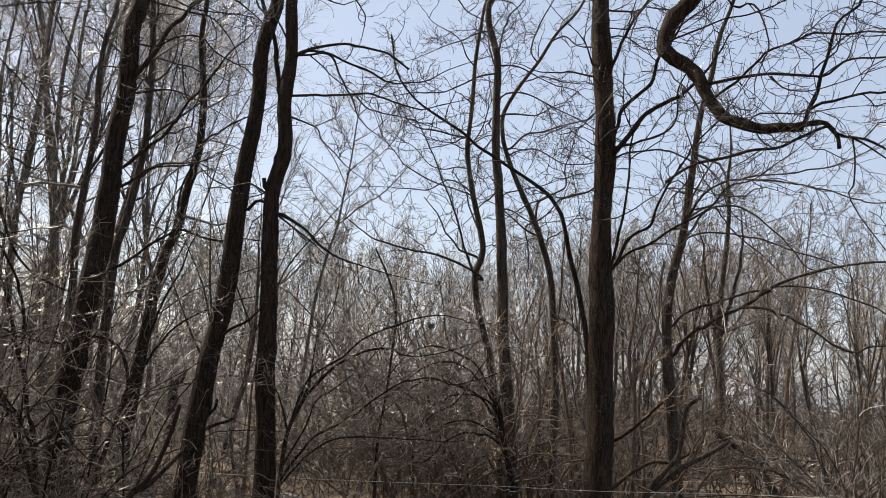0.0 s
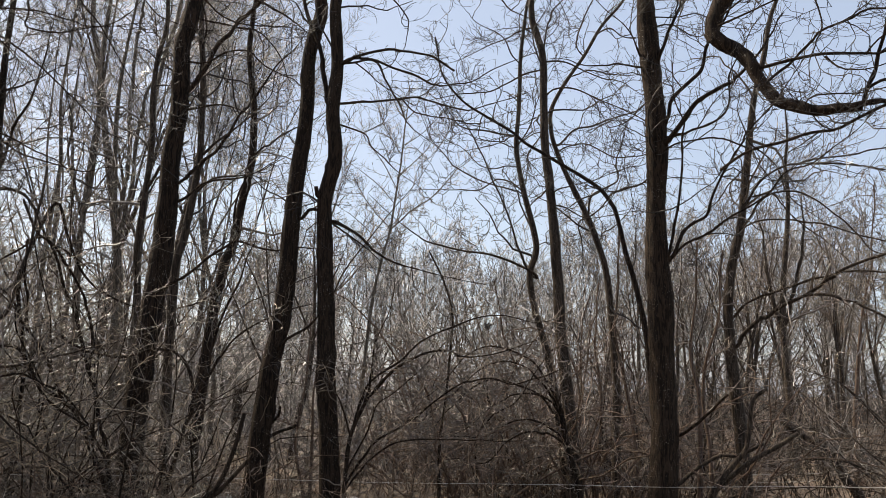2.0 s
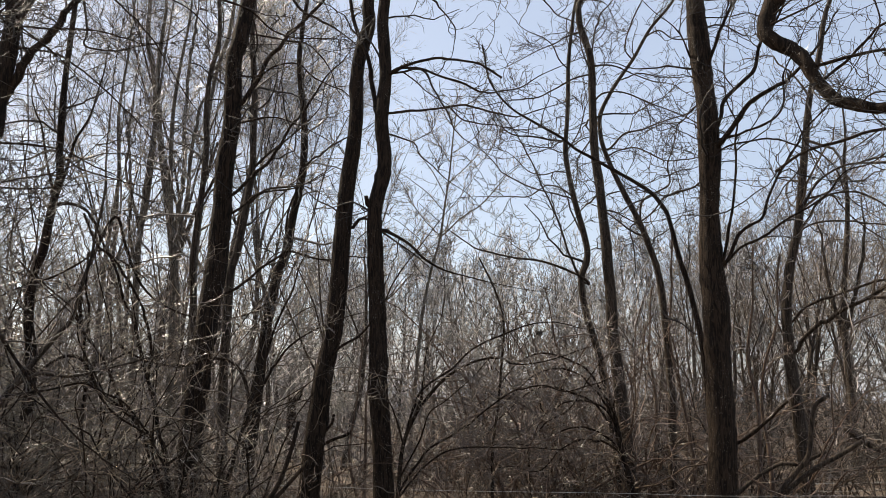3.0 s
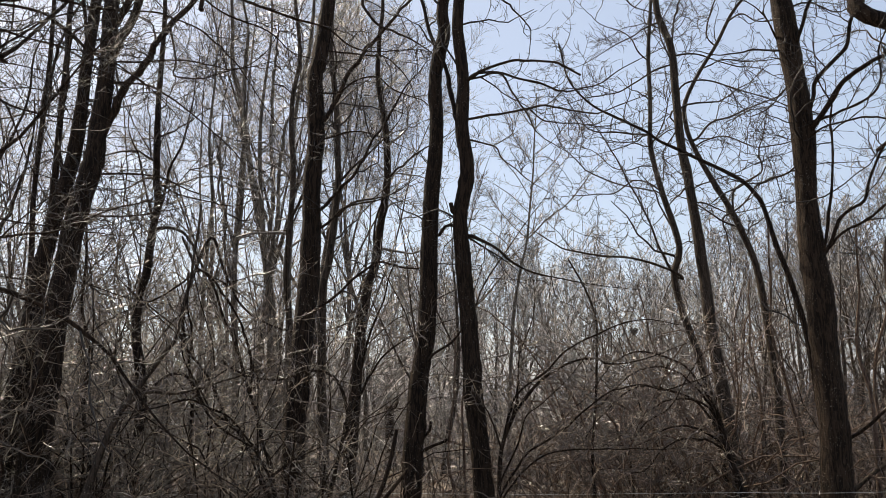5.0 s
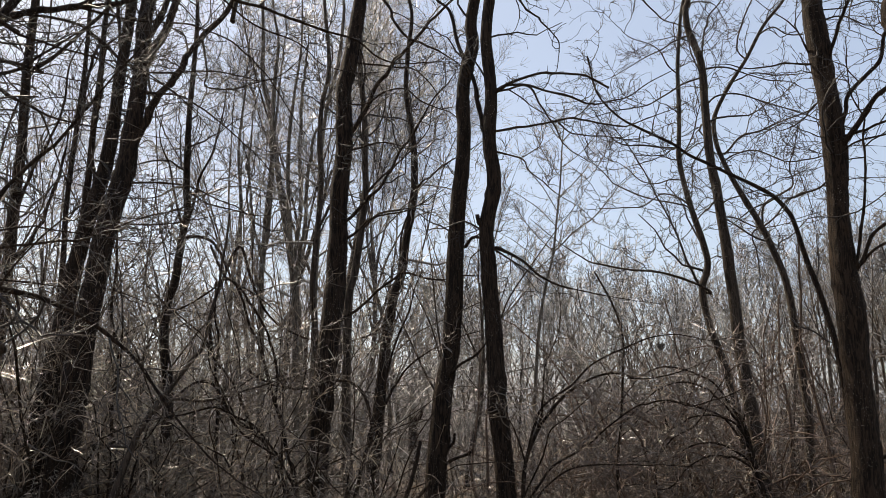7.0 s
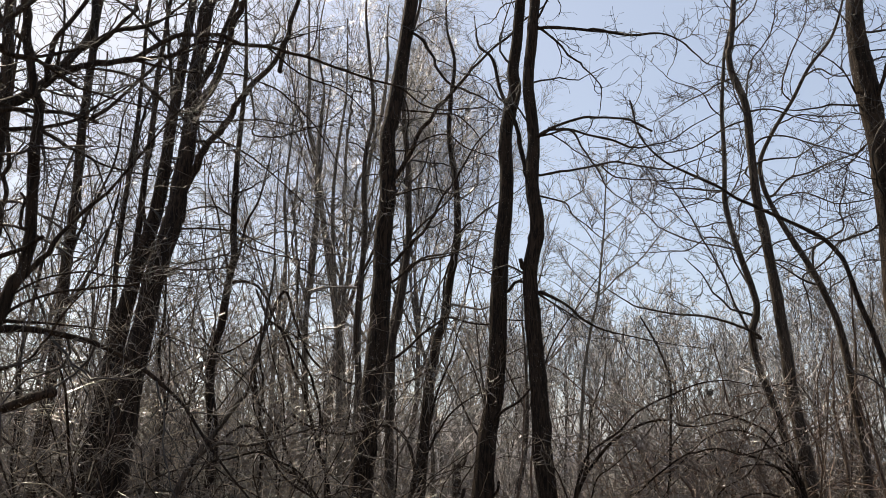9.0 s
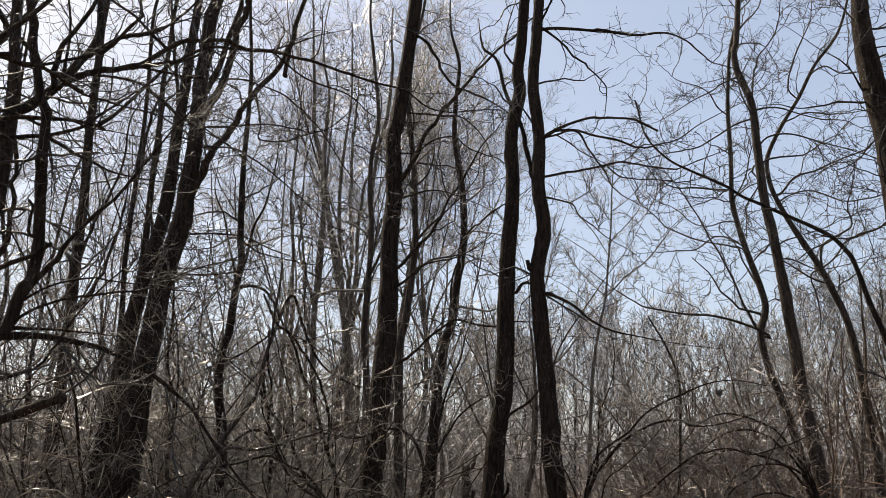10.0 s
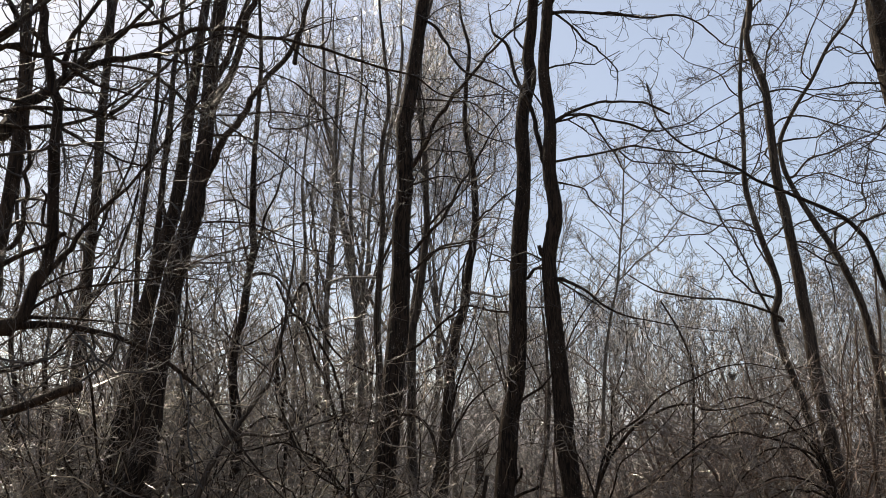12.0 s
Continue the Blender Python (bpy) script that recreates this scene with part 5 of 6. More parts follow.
t = Tree("thin upright sapling with reddish bark", [(2.74, 10.96, 0.38), (2.72, 10.97, 0.95), (2.66, 10.98, 1.52), (2.72, 10.97, 2.03), (2.86, 10.93, 2.48)], 0.031, 0.015, 1, 67, mat=BARK_RED, twigs=TWIG_RED)
t.crown(6, 5, 2, (0.2, 0.8))

t = Tree("thin upright sapling with reddish bark", [(1.46, 12.41, 0.14), (1.52, 12.41, 0.94), (1.54, 12.40, 1.60), (1.46, 12.41, 2.26)], 0.034, 0.017, 1, 68, mat=BARK_RED, twigs=TWIG_RED)
t.crown(6, 5, 2, (0.2, 0.8))

t = Tree("thin upright sapling with reddish bark", [(1.94, 11.84, 0.23), (1.94, 11.84, 0.84), (1.83, 11.86, 1.61), (1.69, 11.88, 2.40), (1.72, 11.88, 2.89)], 0.033, 0.016, 1, 69, mat=BARK_RED, twigs=TWIG_RED)
t.crown(6, 5, 2, (0.2, 0.8))

t = Tree("thin upright sapling with reddish bark", [(-2.52, 11.22, 0.16), (-2.65, 11.19, 0.73), (-2.64, 11.19, 1.09), (-2.57, 11.21, 1.54)], 0.024, 0.012, 1, 70, mat=BARK_RED, twigs=TWIG_RED)
t.crown(6, 5, 2, (0.2, 0.8))

t = Tree("thin upright sapling with reddish bark", [(-2.38, 10.94, 0.20), (-2.38, 10.94, 0.97), (-2.39, 10.94, 1.47), (-2.35, 10.95, 1.84)], 0.027, 0.011, 1, 71, mat=BARK_RED, twigs=TWIG_RED)
t.crown(6, 5, 2, (0.2, 0.8))

t = Tree("crooked bare sapling in the dark undergrowth", [(-4.21, 8.40, 1.15), (-4.38, 8.32, 1.39), (-4.60, 8.20, 1.57), (-4.71, 8.14, 1.75), (-4.77, 8.10, 2.05), (-4.75, 8.11, 2.24)], 0.032, 0.013, 0.8, 72, twigs=TWIG_BROWN)
t.limb([(-4.60, 8.20, 1.57), (-4.74, 8.06, 1.90), (-4.87, 7.92, 1.93), (-4.99, 7.79, 1.81), (-5.07, 7.67, 1.64)], 0.0192, 0.0094)
t.limb([(-4.38, 8.32, 1.39), (-4.52, 8.17, 1.81), (-4.70, 7.98, 2.17), (-4.78, 7.86, 2.40)], 0.0192, 0.0094)
t.limb([(-3.93, 8.08, 1.11), (-4.03, 7.97, 1.29), (-4.13, 7.84, 1.47), (-4.23, 7.72, 1.56), (-4.36, 7.57, 1.64), (-4.42, 7.45, 1.66), (-4.61, 7.26, 1.60), (-4.79, 7.06, 1.55), (-4.93, 6.88, 1.49), (-5.06, 6.70, 1.39)], 0.0130, 0.0065)
t.limb([(-3.79, 8.13, 0.80), (-3.92, 8.06, 1.11), (-4.04, 7.98, 1.23), (-4.21, 7.88, 1.35), (-4.33, 7.79, 1.50), (-4.37, 7.74, 1.61), (-4.34, 7.73, 1.76), (-4.29, 7.73, 1.84), (-4.17, 7.77, 1.94), (-4.06, 7.80, 2.01)], 0.0150, 0.0055)
t.limb([(-4.31, 7.79, 1.53), (-4.41, 7.70, 1.79), (-4.52, 7.59, 2.07), (-4.54, 7.54, 2.27), (-4.63, 7.44, 2.41)], 0.0090, 0.0050)
t.crown(4, 4, 2, (0.3, 1.0))

t = Tree("thin bare sapling arching over in the undergrowth", [(-4.07, 8.67, 0.93), (-4.14, 8.65, 1.11), (-4.21, 8.63, 1.48), (-4.29, 8.59, 1.73), (-4.37, 8.54, 2.04), (-4.45, 8.47, 2.36), (-4.53, 8.41, 2.54), (-4.60, 8.33, 2.86), (-4.67, 8.26, 3.04), (-4.76, 8.20, 3.11)], 0.028, 0.012, 0.4, 446, twigs=TWIG_BROWN)
t.limb([(-4.29, 8.59, 1.73), (-4.25, 8.55, 2.10), (-4.30, 8.46, 2.41), (-4.41, 8.33, 2.69), (-4.54, 8.17, 2.96), (-4.65, 8.05, 3.06), (-4.77, 7.96, 2.95), (-5.00, 7.80, 2.73), (-5.10, 7.70, 2.66)], 0.0170, 0.0080)
t.crown(3.5, 4, 2, (0.3, 0.9))

t = Tree("crooked bare sapling in the dark undergrowth", [(-3.45, 9.17, 1.05), (-3.36, 9.21, 1.36), (-3.42, 9.18, 1.74), (-3.57, 9.13, 1.94), (-3.81, 9.03, 1.97), (-4.05, 8.92, 1.88)], 0.030, 0.013, 0.8, 73, twigs=TWIG_BROWN)
t.limb([(-3.40, 9.19, 1.30), (-3.25, 9.19, 1.68), (-3.17, 9.17, 2.06), (-3.05, 9.15, 2.44), (-2.91, 9.15, 2.76)], 0.0234, 0.0098)
t.limb([(-3.36, 9.21, 1.36), (-3.18, 9.20, 1.74), (-3.00, 9.19, 2.05), (-2.76, 9.19, 2.24)], 0.0167, 0.0098)
t.crown(4, 4, 2, (0.3, 1.0))

t = Tree("crooked bare sapling in the dark undergrowth", [(-6.05, 10.36, 1.04), (-6.04, 10.37, 1.87), (-6.17, 10.29, 2.81), (-6.05, 10.36, 3.46), (-5.86, 10.47, 3.96), (-5.70, 10.56, 3.46), (-5.48, 10.68, 2.98)], 0.033, 0.016, 2, 74, twigs=TWIG_BROWN)
t.crown(4, 4, 2, (0.3, 1.0))

t = Tree("crooked bare sapling in the dark undergrowth", [(-6.51, 8.87, 1.04), (-6.59, 8.81, 1.72), (-6.54, 8.84, 2.27), (-6.64, 8.77, 2.83), (-6.62, 8.78, 3.41)], 0.034, 0.015, 2, 75, twigs=TWIG_BROWN)
t.crown(4, 4, 2, (0.3, 1.0))

t = Tree("crooked bare sapling in the dark undergrowth", [(-8.74, 8.80, 1.03), (-8.72, 8.81, 1.89), (-8.80, 8.73, 2.78), (-8.77, 8.77, 3.40), (-8.73, 8.80, 4.03), (-8.68, 8.85, 4.85)], 0.038, 0.017, 3, 76, twigs=TWIG_BROWN)
t.crown(4, 4, 2, (0.3, 1.0))

t = Tree("crooked bare sapling in the dark undergrowth", [(-9.30, 8.79, 1.02), (-9.28, 8.82, 2.05), (-9.40, 8.69, 3.11), (-9.37, 8.72, 4.07), (-9.48, 8.60, 5.04), (-9.47, 8.61, 5.98)], 0.044, 0.022, 3, 77, twigs=TWIG_BROWN)
t.crown(4, 4, 2, (0.3, 1.0))

t = Tree(TALL, [(-7.13, 8.64, 1.05), (-7.14, 8.63, 2.28), (-7.12, 8.65, 3.43), (-7.08, 8.68, 4.25), (-7.06, 8.70, 5.27), (-7.03, 8.72, 6.09), (-7.03, 8.72, 6.68), (-7.00, 8.75, 7.28), (-6.98, 8.76, 7.82)], 0.062, 0.028, 2.5, 81)
t.crown(1.4, 5, 3, (0.4, 1.2))

t = Tree(TALL, [(-7.48, 8.86, 1.04), (-7.49, 8.86, 2.30), (-7.49, 8.86, 3.48), (-7.50, 8.85, 4.33), (-7.47, 8.87, 5.38), (-7.44, 8.90, 6.22), (-7.44, 8.90, 7.09), (-7.44, 8.90, 7.99)], 0.044, 0.024, 2.5, 82)
t.limb([(-7.49, 8.86, 4.73), (-7.45, 8.84, 5.12), (-7.37, 8.86, 5.78), (-7.29, 8.87, 6.36), (-7.19, 8.90, 6.70), (-7.03, 8.97, 7.05)], 0.0238, 0.0117)
t.crown(1.4, 5, 3, (0.4, 1.2))

t = Tree(TALL, [(-7.21, 6.34, 1.18), (-7.20, 6.35, 2.49), (-7.19, 6.36, 3.49), (-7.17, 6.39, 3.98), (-7.16, 6.40, 4.36), (-7.15, 6.41, 4.87), (-7.15, 6.40, 5.53), (-7.19, 6.37, 6.20), (-7.21, 6.34, 6.83)], 0.098, 0.052, 2.5, 83)
t.limb([(-7.13, 6.43, 3.68), (-7.03, 6.48, 3.93), (-7.00, 6.45, 4.55), (-7.01, 6.38, 5.04), (-6.98, 6.35, 5.68), (-6.94, 6.34, 6.35)], 0.0295, 0.0128)
t.crown(3.2, 5, 2.6, (0.5, 1.4))

CROWNS = [(-29.6, 29, 17.6), (-26.0, 25, 16.3), (-23.2, 30, 19.0), (-20.6, 26, 15.2), (-18.0, 29, 14.6)]        # azimuth, distance, height


# ---- woods behind ----
def polar(az, dist):
    x, y = dist * math.sin(radians(az)), dist * math.cos(radians(az))
    return x, y, float(heights(np.array(x), np.array(y)))


def plant(protos, spots, rng):
    """Sets each spot (azimuth, distance, height) with a prototype, the first of each being moved, the others copied."""
    fresh = dict.fromkeys(range(len(protos)), True)
    for k, (az, dist, high) in enumerate(spots):
        i = k % len(protos)
        ob, made = protos[i]
        m = pose(*polar(az, dist), rng.uniform(-3, 3), rng.uniform(-3, 3), rng.uniform(0, 360))
        s = high / made
        if not fresh[i]:
            ob = copy_thing(ob, m)
        fresh[i] = False
        ob.matrix_basis = m @ Matrix.Scale(s, 4)


def vase_tree(seed, high, wide, mat, twigs, stems, counts, fork=0.3, least=0.0036, label="", spread=(6, 26), bare=0.12, name="tree"):
    """A bare tree that forks low into several rising limbs under a rounded, finely twigged crown."""
    rng = np.random.default_rng(seed)
    top = tagged(new(name), label, "tree", "woodland trees")
    p, d = [np.array([0, 0, -0.15])], np.array([*rng.normal(0, 0.05, 2), 1])
    for k in range(5):
        d = unit(d + np.array([*rng.normal(0, 0.09, 2), 0.1]))
        p.append(p[-1] + d * high * (fork + 0.25) / 5)
    line = spline([np.append(a, b) for a, b in zip(p, wide * np.array([1, 0.88, 0.8, 0.66, 0.45, 0.25]))], 18)
    part("trunk", [trunk_piece(line, 9, 0.05, seed, 0.4)], mat, top)
    limbs = []
    for k in range(stems):
        i = int(rng.uniform(0.45, 1.0) * 17)
        q, w = [line[i, :3]], rng.uniform(0.8, 1.0)
        turn, tilt = 2 * np.pi * (k + rng.uniform(-0.3, 0.3)) / stems, np.radians(rng.uniform(*spread))
        d = np.array([np.cos(turn) * np.sin(tilt), np.sin(turn) * np.sin(tilt), np.cos(tilt)])
        size = (high - q[0][2]) * w / math.cos(tilt * 0.8)
        for j in range(6):
            d = unit(d + rng.normal(0, 0.13, 3) + np.array([0, 0, 0.06]))
            q.append(q[-1] + d * size / 6)
        limbs.append(spline([np.append(a, b) for a, b in zip(q, line[i, 3] * 0.55 * np.linspace(1, 0.12, 7))], 14))
        part("limb", [rings(limbs[-1][None, :, :3], limbs[-1][None, :, 3], 6)], mat, top)
    q, r = joined(limbs)
    a = sprout(rng, q, r, counts[0], bare, 1.0, (high * 0.07, high * 0.2), (18, 50), 0.6, 5, 0.2, 0.1, least * 1.7, 0.45)
    b = sprout(rng, *a, counts[1], 0.12, 1.0, (high * 0.03, high * 0.09), (20, 60), 0.6, 3, 0.25, 0.08, least * 1.2)
    c = sprout(rng, *b, counts[2], 0.1, 1.0, (high * 0.015, high * 0.045), (20, 65), 0.7, 2, 0.2, 0.05, least)
    part("crown", [rings(*a, 4), rings(*b, 3), rings(*c, 3)], twigs, top, kind="stuff")
    return top


rng = np.random.default_rng(21)
VASE = "bare tree forking low under a finely twigged crown"
tall = [(vase_tree(100 + k, 15.0, 0.1 + 0.01 * (k % 3), BARK_SMOOTH, TWIG_GREY, 5 + k % 3, (90, 460, 2400), 0.26 + 0.04 * (k % 2), 0.0036, VASE), 15.0) for k in range(3)]
spots = []
for k in range(3):
    dist = rng.uniform(28, 44)
    spots.append((-54 + 19 * (k + rng.uniform(0, 1)) / 3, dist, 1.6 + dist * rng.uniform(0.34, 0.46)))
plant(tall, spots, rng)
full = [(vase_tree(120 + k, 15.0, 0.1 + 0.012 * k, BARK_SMOOTH, TWIG_GREY, 7, (150, 900, 4600), 0.3, 0.004, VASE, (5, 28), 0.34), 15.0) for k in range(3)]
plant(full, CROWNS, rng)

low = [(vase_tree(140 + k, 10.0, 0.085, BARK_SMOOTH, TWIG_FAR, 6 + k % 2, (70, 270, 780), 0.2, 0.0098, "bare grey woodland tree in the distance", (8, 34)), 10.0) for k in range(6)]
spots = []
for k in range(45):
    az = -16 + 32 * (k + rng.uniform(0, 1)) / 31 if k < 31 else 9 + 22 * (k - 31 + rng.uniform(0, 1)) / 14
    dist = rng.uniform(28, 62)
    u = rng.uniform(0.14, 0.215) + (0.02 if az > 9 else 0.01)
    spots.append((az, dist, 1.6 + dist * u))
plant(low, spots, rng)

dark = [(vase_tree(160 + k, 8.0, 0.065 + 0.01 * k, BARK_SMOOTH, TWIG_BROWN, 5, (50, 190, 850), 0.34, 0.0042, "bare young brown tree standing back in the wood", (5, 28)), 8.0) for k in range(3)]
spots = []
for k in range(13):
    dist = rng.uniform(18, 28)
    spots.append((7 + 24 * (k + rng.uniform(0, 1)) / 13, dist, 1.6 + dist * rng.uniform(0.19, 0.27)))
for k in range(6):
    dist = rng.uniform(15, 24)
    spots.append((-35 + 25 * (k + rng.uniform(0, 1)) / 6, dist, 1.6 + dist * rng.uniform(0.24, 0.36)))
plant(dark, spots, rng)


def far_woods():
    """The mass of woodland behind everything, too many trees to count."""
    rng = np.random.default_rng(77)
    pieces = []
    for k in range(138):
        az = rng.uniform(-44, 31)
        dist = rng.uniform(60, 120)
        high = 1.6 + dist * rng.uniform(0.12, 0.18)
        x, y, z = polar(az, dist)
        p = np.array([[x, y, z - 0.2], [x + rng.normal(0, 0.3), y, high * 0.5], [x + rng.normal(0, 0.6), y, high]])
        line = spline(np.column_stack([p, [0.12, 0.08, 0.02]]), 7)[None]
        a = sprout(rng, line[..., :3], line[..., 3], 22, 0.1, 0.97, (high * 0.14, high * 0.32), (15, 45), 0.6, 4, 0.18, 0.06, 0.026, 0.3)
        b = sprout(rng, *a, 210, 0.1, 1.0, (high * 0.04, high * 0.11), (25, 75), 0.6, 2, 0.2, 0.08, 0.026)
        pieces += [rings(line[..., :3], line[..., 3], 4), rings(*a, 3), rings(*b, 3)]
    ob = new("far_woods", mesh_of("far_woods", pieces, TWIG_FAR))
    tagged(ob, "mass of far bare grey woodland trees", "woods", kind="stuff")


far_woods()


# ---- undergrowth ----
def bush(rng, x, y, high, stems, side, fine, least, arch=-0.22, coarse=True, lean=50, slim=1.0):
    """Arching stems from one stool, with side shoots and fine twigs: three batches of tubes."""
    n = stems
    az = rng.uniform(0, 2 * np.pi, n)
    tilt = np.radians(rng.uniform(3, lean, n))
    d = np.stack([np.cos(az) * np.sin(tilt), np.sin(az) * np.sin(tilt), np.cos(tilt)], -1)
    size = high * rng.uniform(0.7, 1.35, n)
    p = np.stack([x + rng.normal(0, 0.18, n), y + rng.normal(0, 0.18, n), np.full(n, float(heights(np.array(x), np.array(y))) - 0.05)], -1)
    out = [p]
    for j in range(7):
        d = unit(d + rng.normal(0, 0.2, (n, 3)) + np.array([0, 0, arch * j / 4]))
        out.append(out[-1] + d * (size / 7)[:, None])
    pts = np.stack(out, 1)
    rad = (size * slim * rng.uniform(0.0035, 0.006, n))[:, None] * np.linspace(1, 0.35, 8)[None]
    rad = np.maximum(rad, least)
    a = sprout(rng, pts, rad, side, 0.12, 1.0, (high * 0.13, high * 0.4), (30, 85), 0.6, 4 if coarse else 7, 0.58, 0.0, least)
    b = sprout(rng, *a, fine, 0.1, 1.0, (high * 0.04, high * 0.14), (30, 85), 0.7, 2 if coarse else 3, 0.45, 0.0, least * 0.75)
    return (pts, rad), a, b


def thicket(name, label, seed, count, az, dist, high, stems, side, fine, least, mat):
    rng = np.random.default_rng(seed)
    pieces = []
    for k in range(count):
        x, y, _ = polar(az[0] + (az[1] - az[0]) * (k + rng.uniform(0, 1)) / count, rng.uniform(*dist))
        s, a, b = bush(rng, x, y, rng.uniform(*high), stems, side, fine, least)
        pieces += [rings(*s, 4), rings(*a, 3), rings(*b, 3)]
    ob = new(name, mesh_of(name, pieces, mat))
    tagged(ob, label, "undergrowth", kind="stuff")


thicket("thicket", "dense bare grey undergrowth between the trees", 301, 31, (-51, -16), (20, 42), (2.4, 4.6), 9, 70, 190, 0.0048, TWIG_GREY)
thicket("thicket", "dense bare grey undergrowth between the trees", 321, 12, (-7, 7), (20, 42), (2.4, 4.6), 9, 70, 190, 0.0048, TWIG_GREY)
# dark twig colour here stands in for the wood's shade on the right
thicket("thicket", "dense bare brown undergrowth coloured dark for the shade of the wood", 310, 22, (6, 32), (20, 40), (1.8, 3.8), 9, 70, 190, 0.0048, TWIG)
thicket("thicket", "tall bare grey saplings and shoots under the trees", 304, 25, (-51, -18), (20, 40), (4.0, 7.0), 7, 80, 310, 0.0042, TWIG_GREY)
thicket("thicket", "far bare brush at the foot of the distant woods", 308, 80, (-47, 31), (40, 80), (3.0, 6.5), 6, 46, 90, 0.017, TWIG_FAR)
# sunlight of the clearing is put into the pale twig colour
thicket("thicket", "brush coloured pale as if sunlit in a clearing behind the trees", 315, 12, (-20, -13.5), (20, 34), (1.2, 3.2), 9, 80, 330, 0.0052, TWIG_GREY)
# shade of the far depth is put into the dark twig colour
thicket("thicket", "bare brush coloured dark for the deep shade of the wood", 317, 20, (7, 31), (32, 52), (3.6, 5.2), 9, 70, 190, 0.0085, TWIG)
thicket("thicket", "tall dark bare brush behind the leaning trees", 318, 15, (-51, -35), (24, 33), (5.4, 7.4), 8, 120, 330, 0.0058, TWIG_BROWN)
thicket("thicket", "tall bare grey brush under the distant trees", 311, 34, (-22, 6), (24, 45), (3.4, 6.4), 7, 60, 280, 0.0056, TWIG_GREY)


# ---- shrubs, fence and small things ----
def shrub(label, az, dist, high, stems, seed, mat, bark_mat, side=90, fine=340, least=0.003, coarse=False, arch=-0.22, lean=50, slim=1.0):
    """An arching shrub, each stem a part, its twigs one mesh."""
    rng = np.random.default_rng(seed)
    x, y, z = polar(az, dist)
    s, a, b = bush(rng, x, y, high, stems, side, int(fine * (1.15 if coarse else 1.4)), least, arch, coarse, lean, slim)
    top = tagged(new("shrub"), label, "shrub", "shrubs")
    top.location = (x, y, z)
    at = np.array([x, y, z])
    for k in range(stems):
        v, f = rings(s[0][k:k + 1], s[1][k:k + 1], 4 if coarse else 6)
        part("stem", [(v - at, f)], bark_mat, top)
    part("crown", [(v - at, f) for v, f in (rings(*a, 3 if coarse else 4), rings(*b, 3))], mat, top, kind="stuff")
    return top


shrub("wide bare shrub of thin arching reddish stems", -2.0, 10.8, 2.8, 16, 502, TWIG_RED, BARK_RED, 130, 620)
shrub("wide bare shrub of thin arching reddish stems", 2.2, 11.6, 2.9, 16, 503, TWIG_RED, BARK_RED, 130, 620)
shrub("bare shrub of upright brown shoots", 7.0, 11.4, 3.2, 14, 504, TWIG_RED, BARK_RED)
shrub("bare shrub of upright brown shoots", 15.0, 11.2, 2.2, 12, 505, TWIG_RED, BARK_RED)
shrub("pale fluffy bare shrub at the edge of the wood", 26.5, 12.5, 2.4, 16, 506, TWIG_GREY, BARK_SMOOTH, 120, 700)
shrub("bare grey shrub with crossing stems", 20.5, 13.5, 2.2, 12, 507, TWIG_BROWN, BARK_SMOOTH)
shrub("bare dark shrub under the tall trees", -21.6, 9.6, 2.2, 12, 508, TWIG_BROWN, BARK)
shrub("bare dark shrub under the tall trees", -24.5, 9.0, 2.0, 12, 509, TWIG_BROWN, BARK)
shrub("dense thin-twigged bare shrub", -28.2, 9.6, 3.0, 18, 510, TWIG_BROWN, BARK, 170, 800, 0.003, False, -0.04, 36, 0.6)
shrub("dense thin-twigged bare shrub", -32.5, 10.4, 2.2, 14, 511, TWIG_BROWN, BARK)
shrub("tall dense bare shrub behind a stout trunk", -40.2, 10.9, 4.2, 10, 514, TWIG_BROWN, BARK, 190, 1300, 0.0028, False, -0.1, 26, 0.7)
shrub("tall dense bare shrub behind a stout trunk", -43.9, 10.8, 4.2, 10, 515, TWIG_BROWN, BARK, 190, 1300, 0.0028, False, -0.1, 26, 0.7)
shrub("tangled bare shrub under the leaning trees", -36.8, 10.6, 2.2, 12, 512, TWIG_BROWN, BARK, 110, 380)
shrub("tangled bare shrub under the leaning trees", -43.0, 10.6, 2.2, 12, 513, TWIG_BROWN, BARK, 110, 380)


def undergrowth(label, seed, count, az, dist, high, stems, side, fine, least, mat, bark_mat, arch=-0.22, lean=50, slim=1.0):
    """A band of single shrubs along the edge of the wood."""
    rng = np.random.default_rng(seed)
    for k in range(count):
        a = az[0] + (az[1] - az[0]) * (k + rng.uniform(0, 1)) / count
        shrub(label, a, rng.uniform(*dist), rng.uniform(*high), stems, seed * 100 + k, mat, bark_mat, side, fine, least, True, arch, lean, slim)


undergrowth("bare grey-brown shrub in the dense undergrowth", 302, 24, (-48, -22), (11.8, 20), (1.4, 2.7), 9, 75, 187, 0.0036, TWIG_GREY, BARK_GREY, -0.16, 42, 0.75)
undergrowth("bare brown shrub in the dense undergrowth", 322, 14, (-9, 7), (11.8, 20), (1.4, 2.7), 9, 75, 187, 0.0031, TWIG_GREY, BARK, -0.16, 42, 0.75)
# same shrubs as the band before, darker twigs painting in the shade
undergrowth("bare shrub coloured dark for the shade of the wood", 323, 21, (7, 31), (11.8, 20), (1.4, 2.7), 9, 75, 187, 0.0031, TWIG, BARK, -0.16, 42, 0.75)
# pale twigs and bark imitate sun falling through the gap
undergrowth("bare shrub coloured pale as if sunlit in a gap between the trees", 313, 11, (-20, -8), (11.5, 20), (1.4, 2.8), 9, 75, 225, 0.0035, TWIG_GREY, BARK_GREY, -0.16, 42, 0.75)
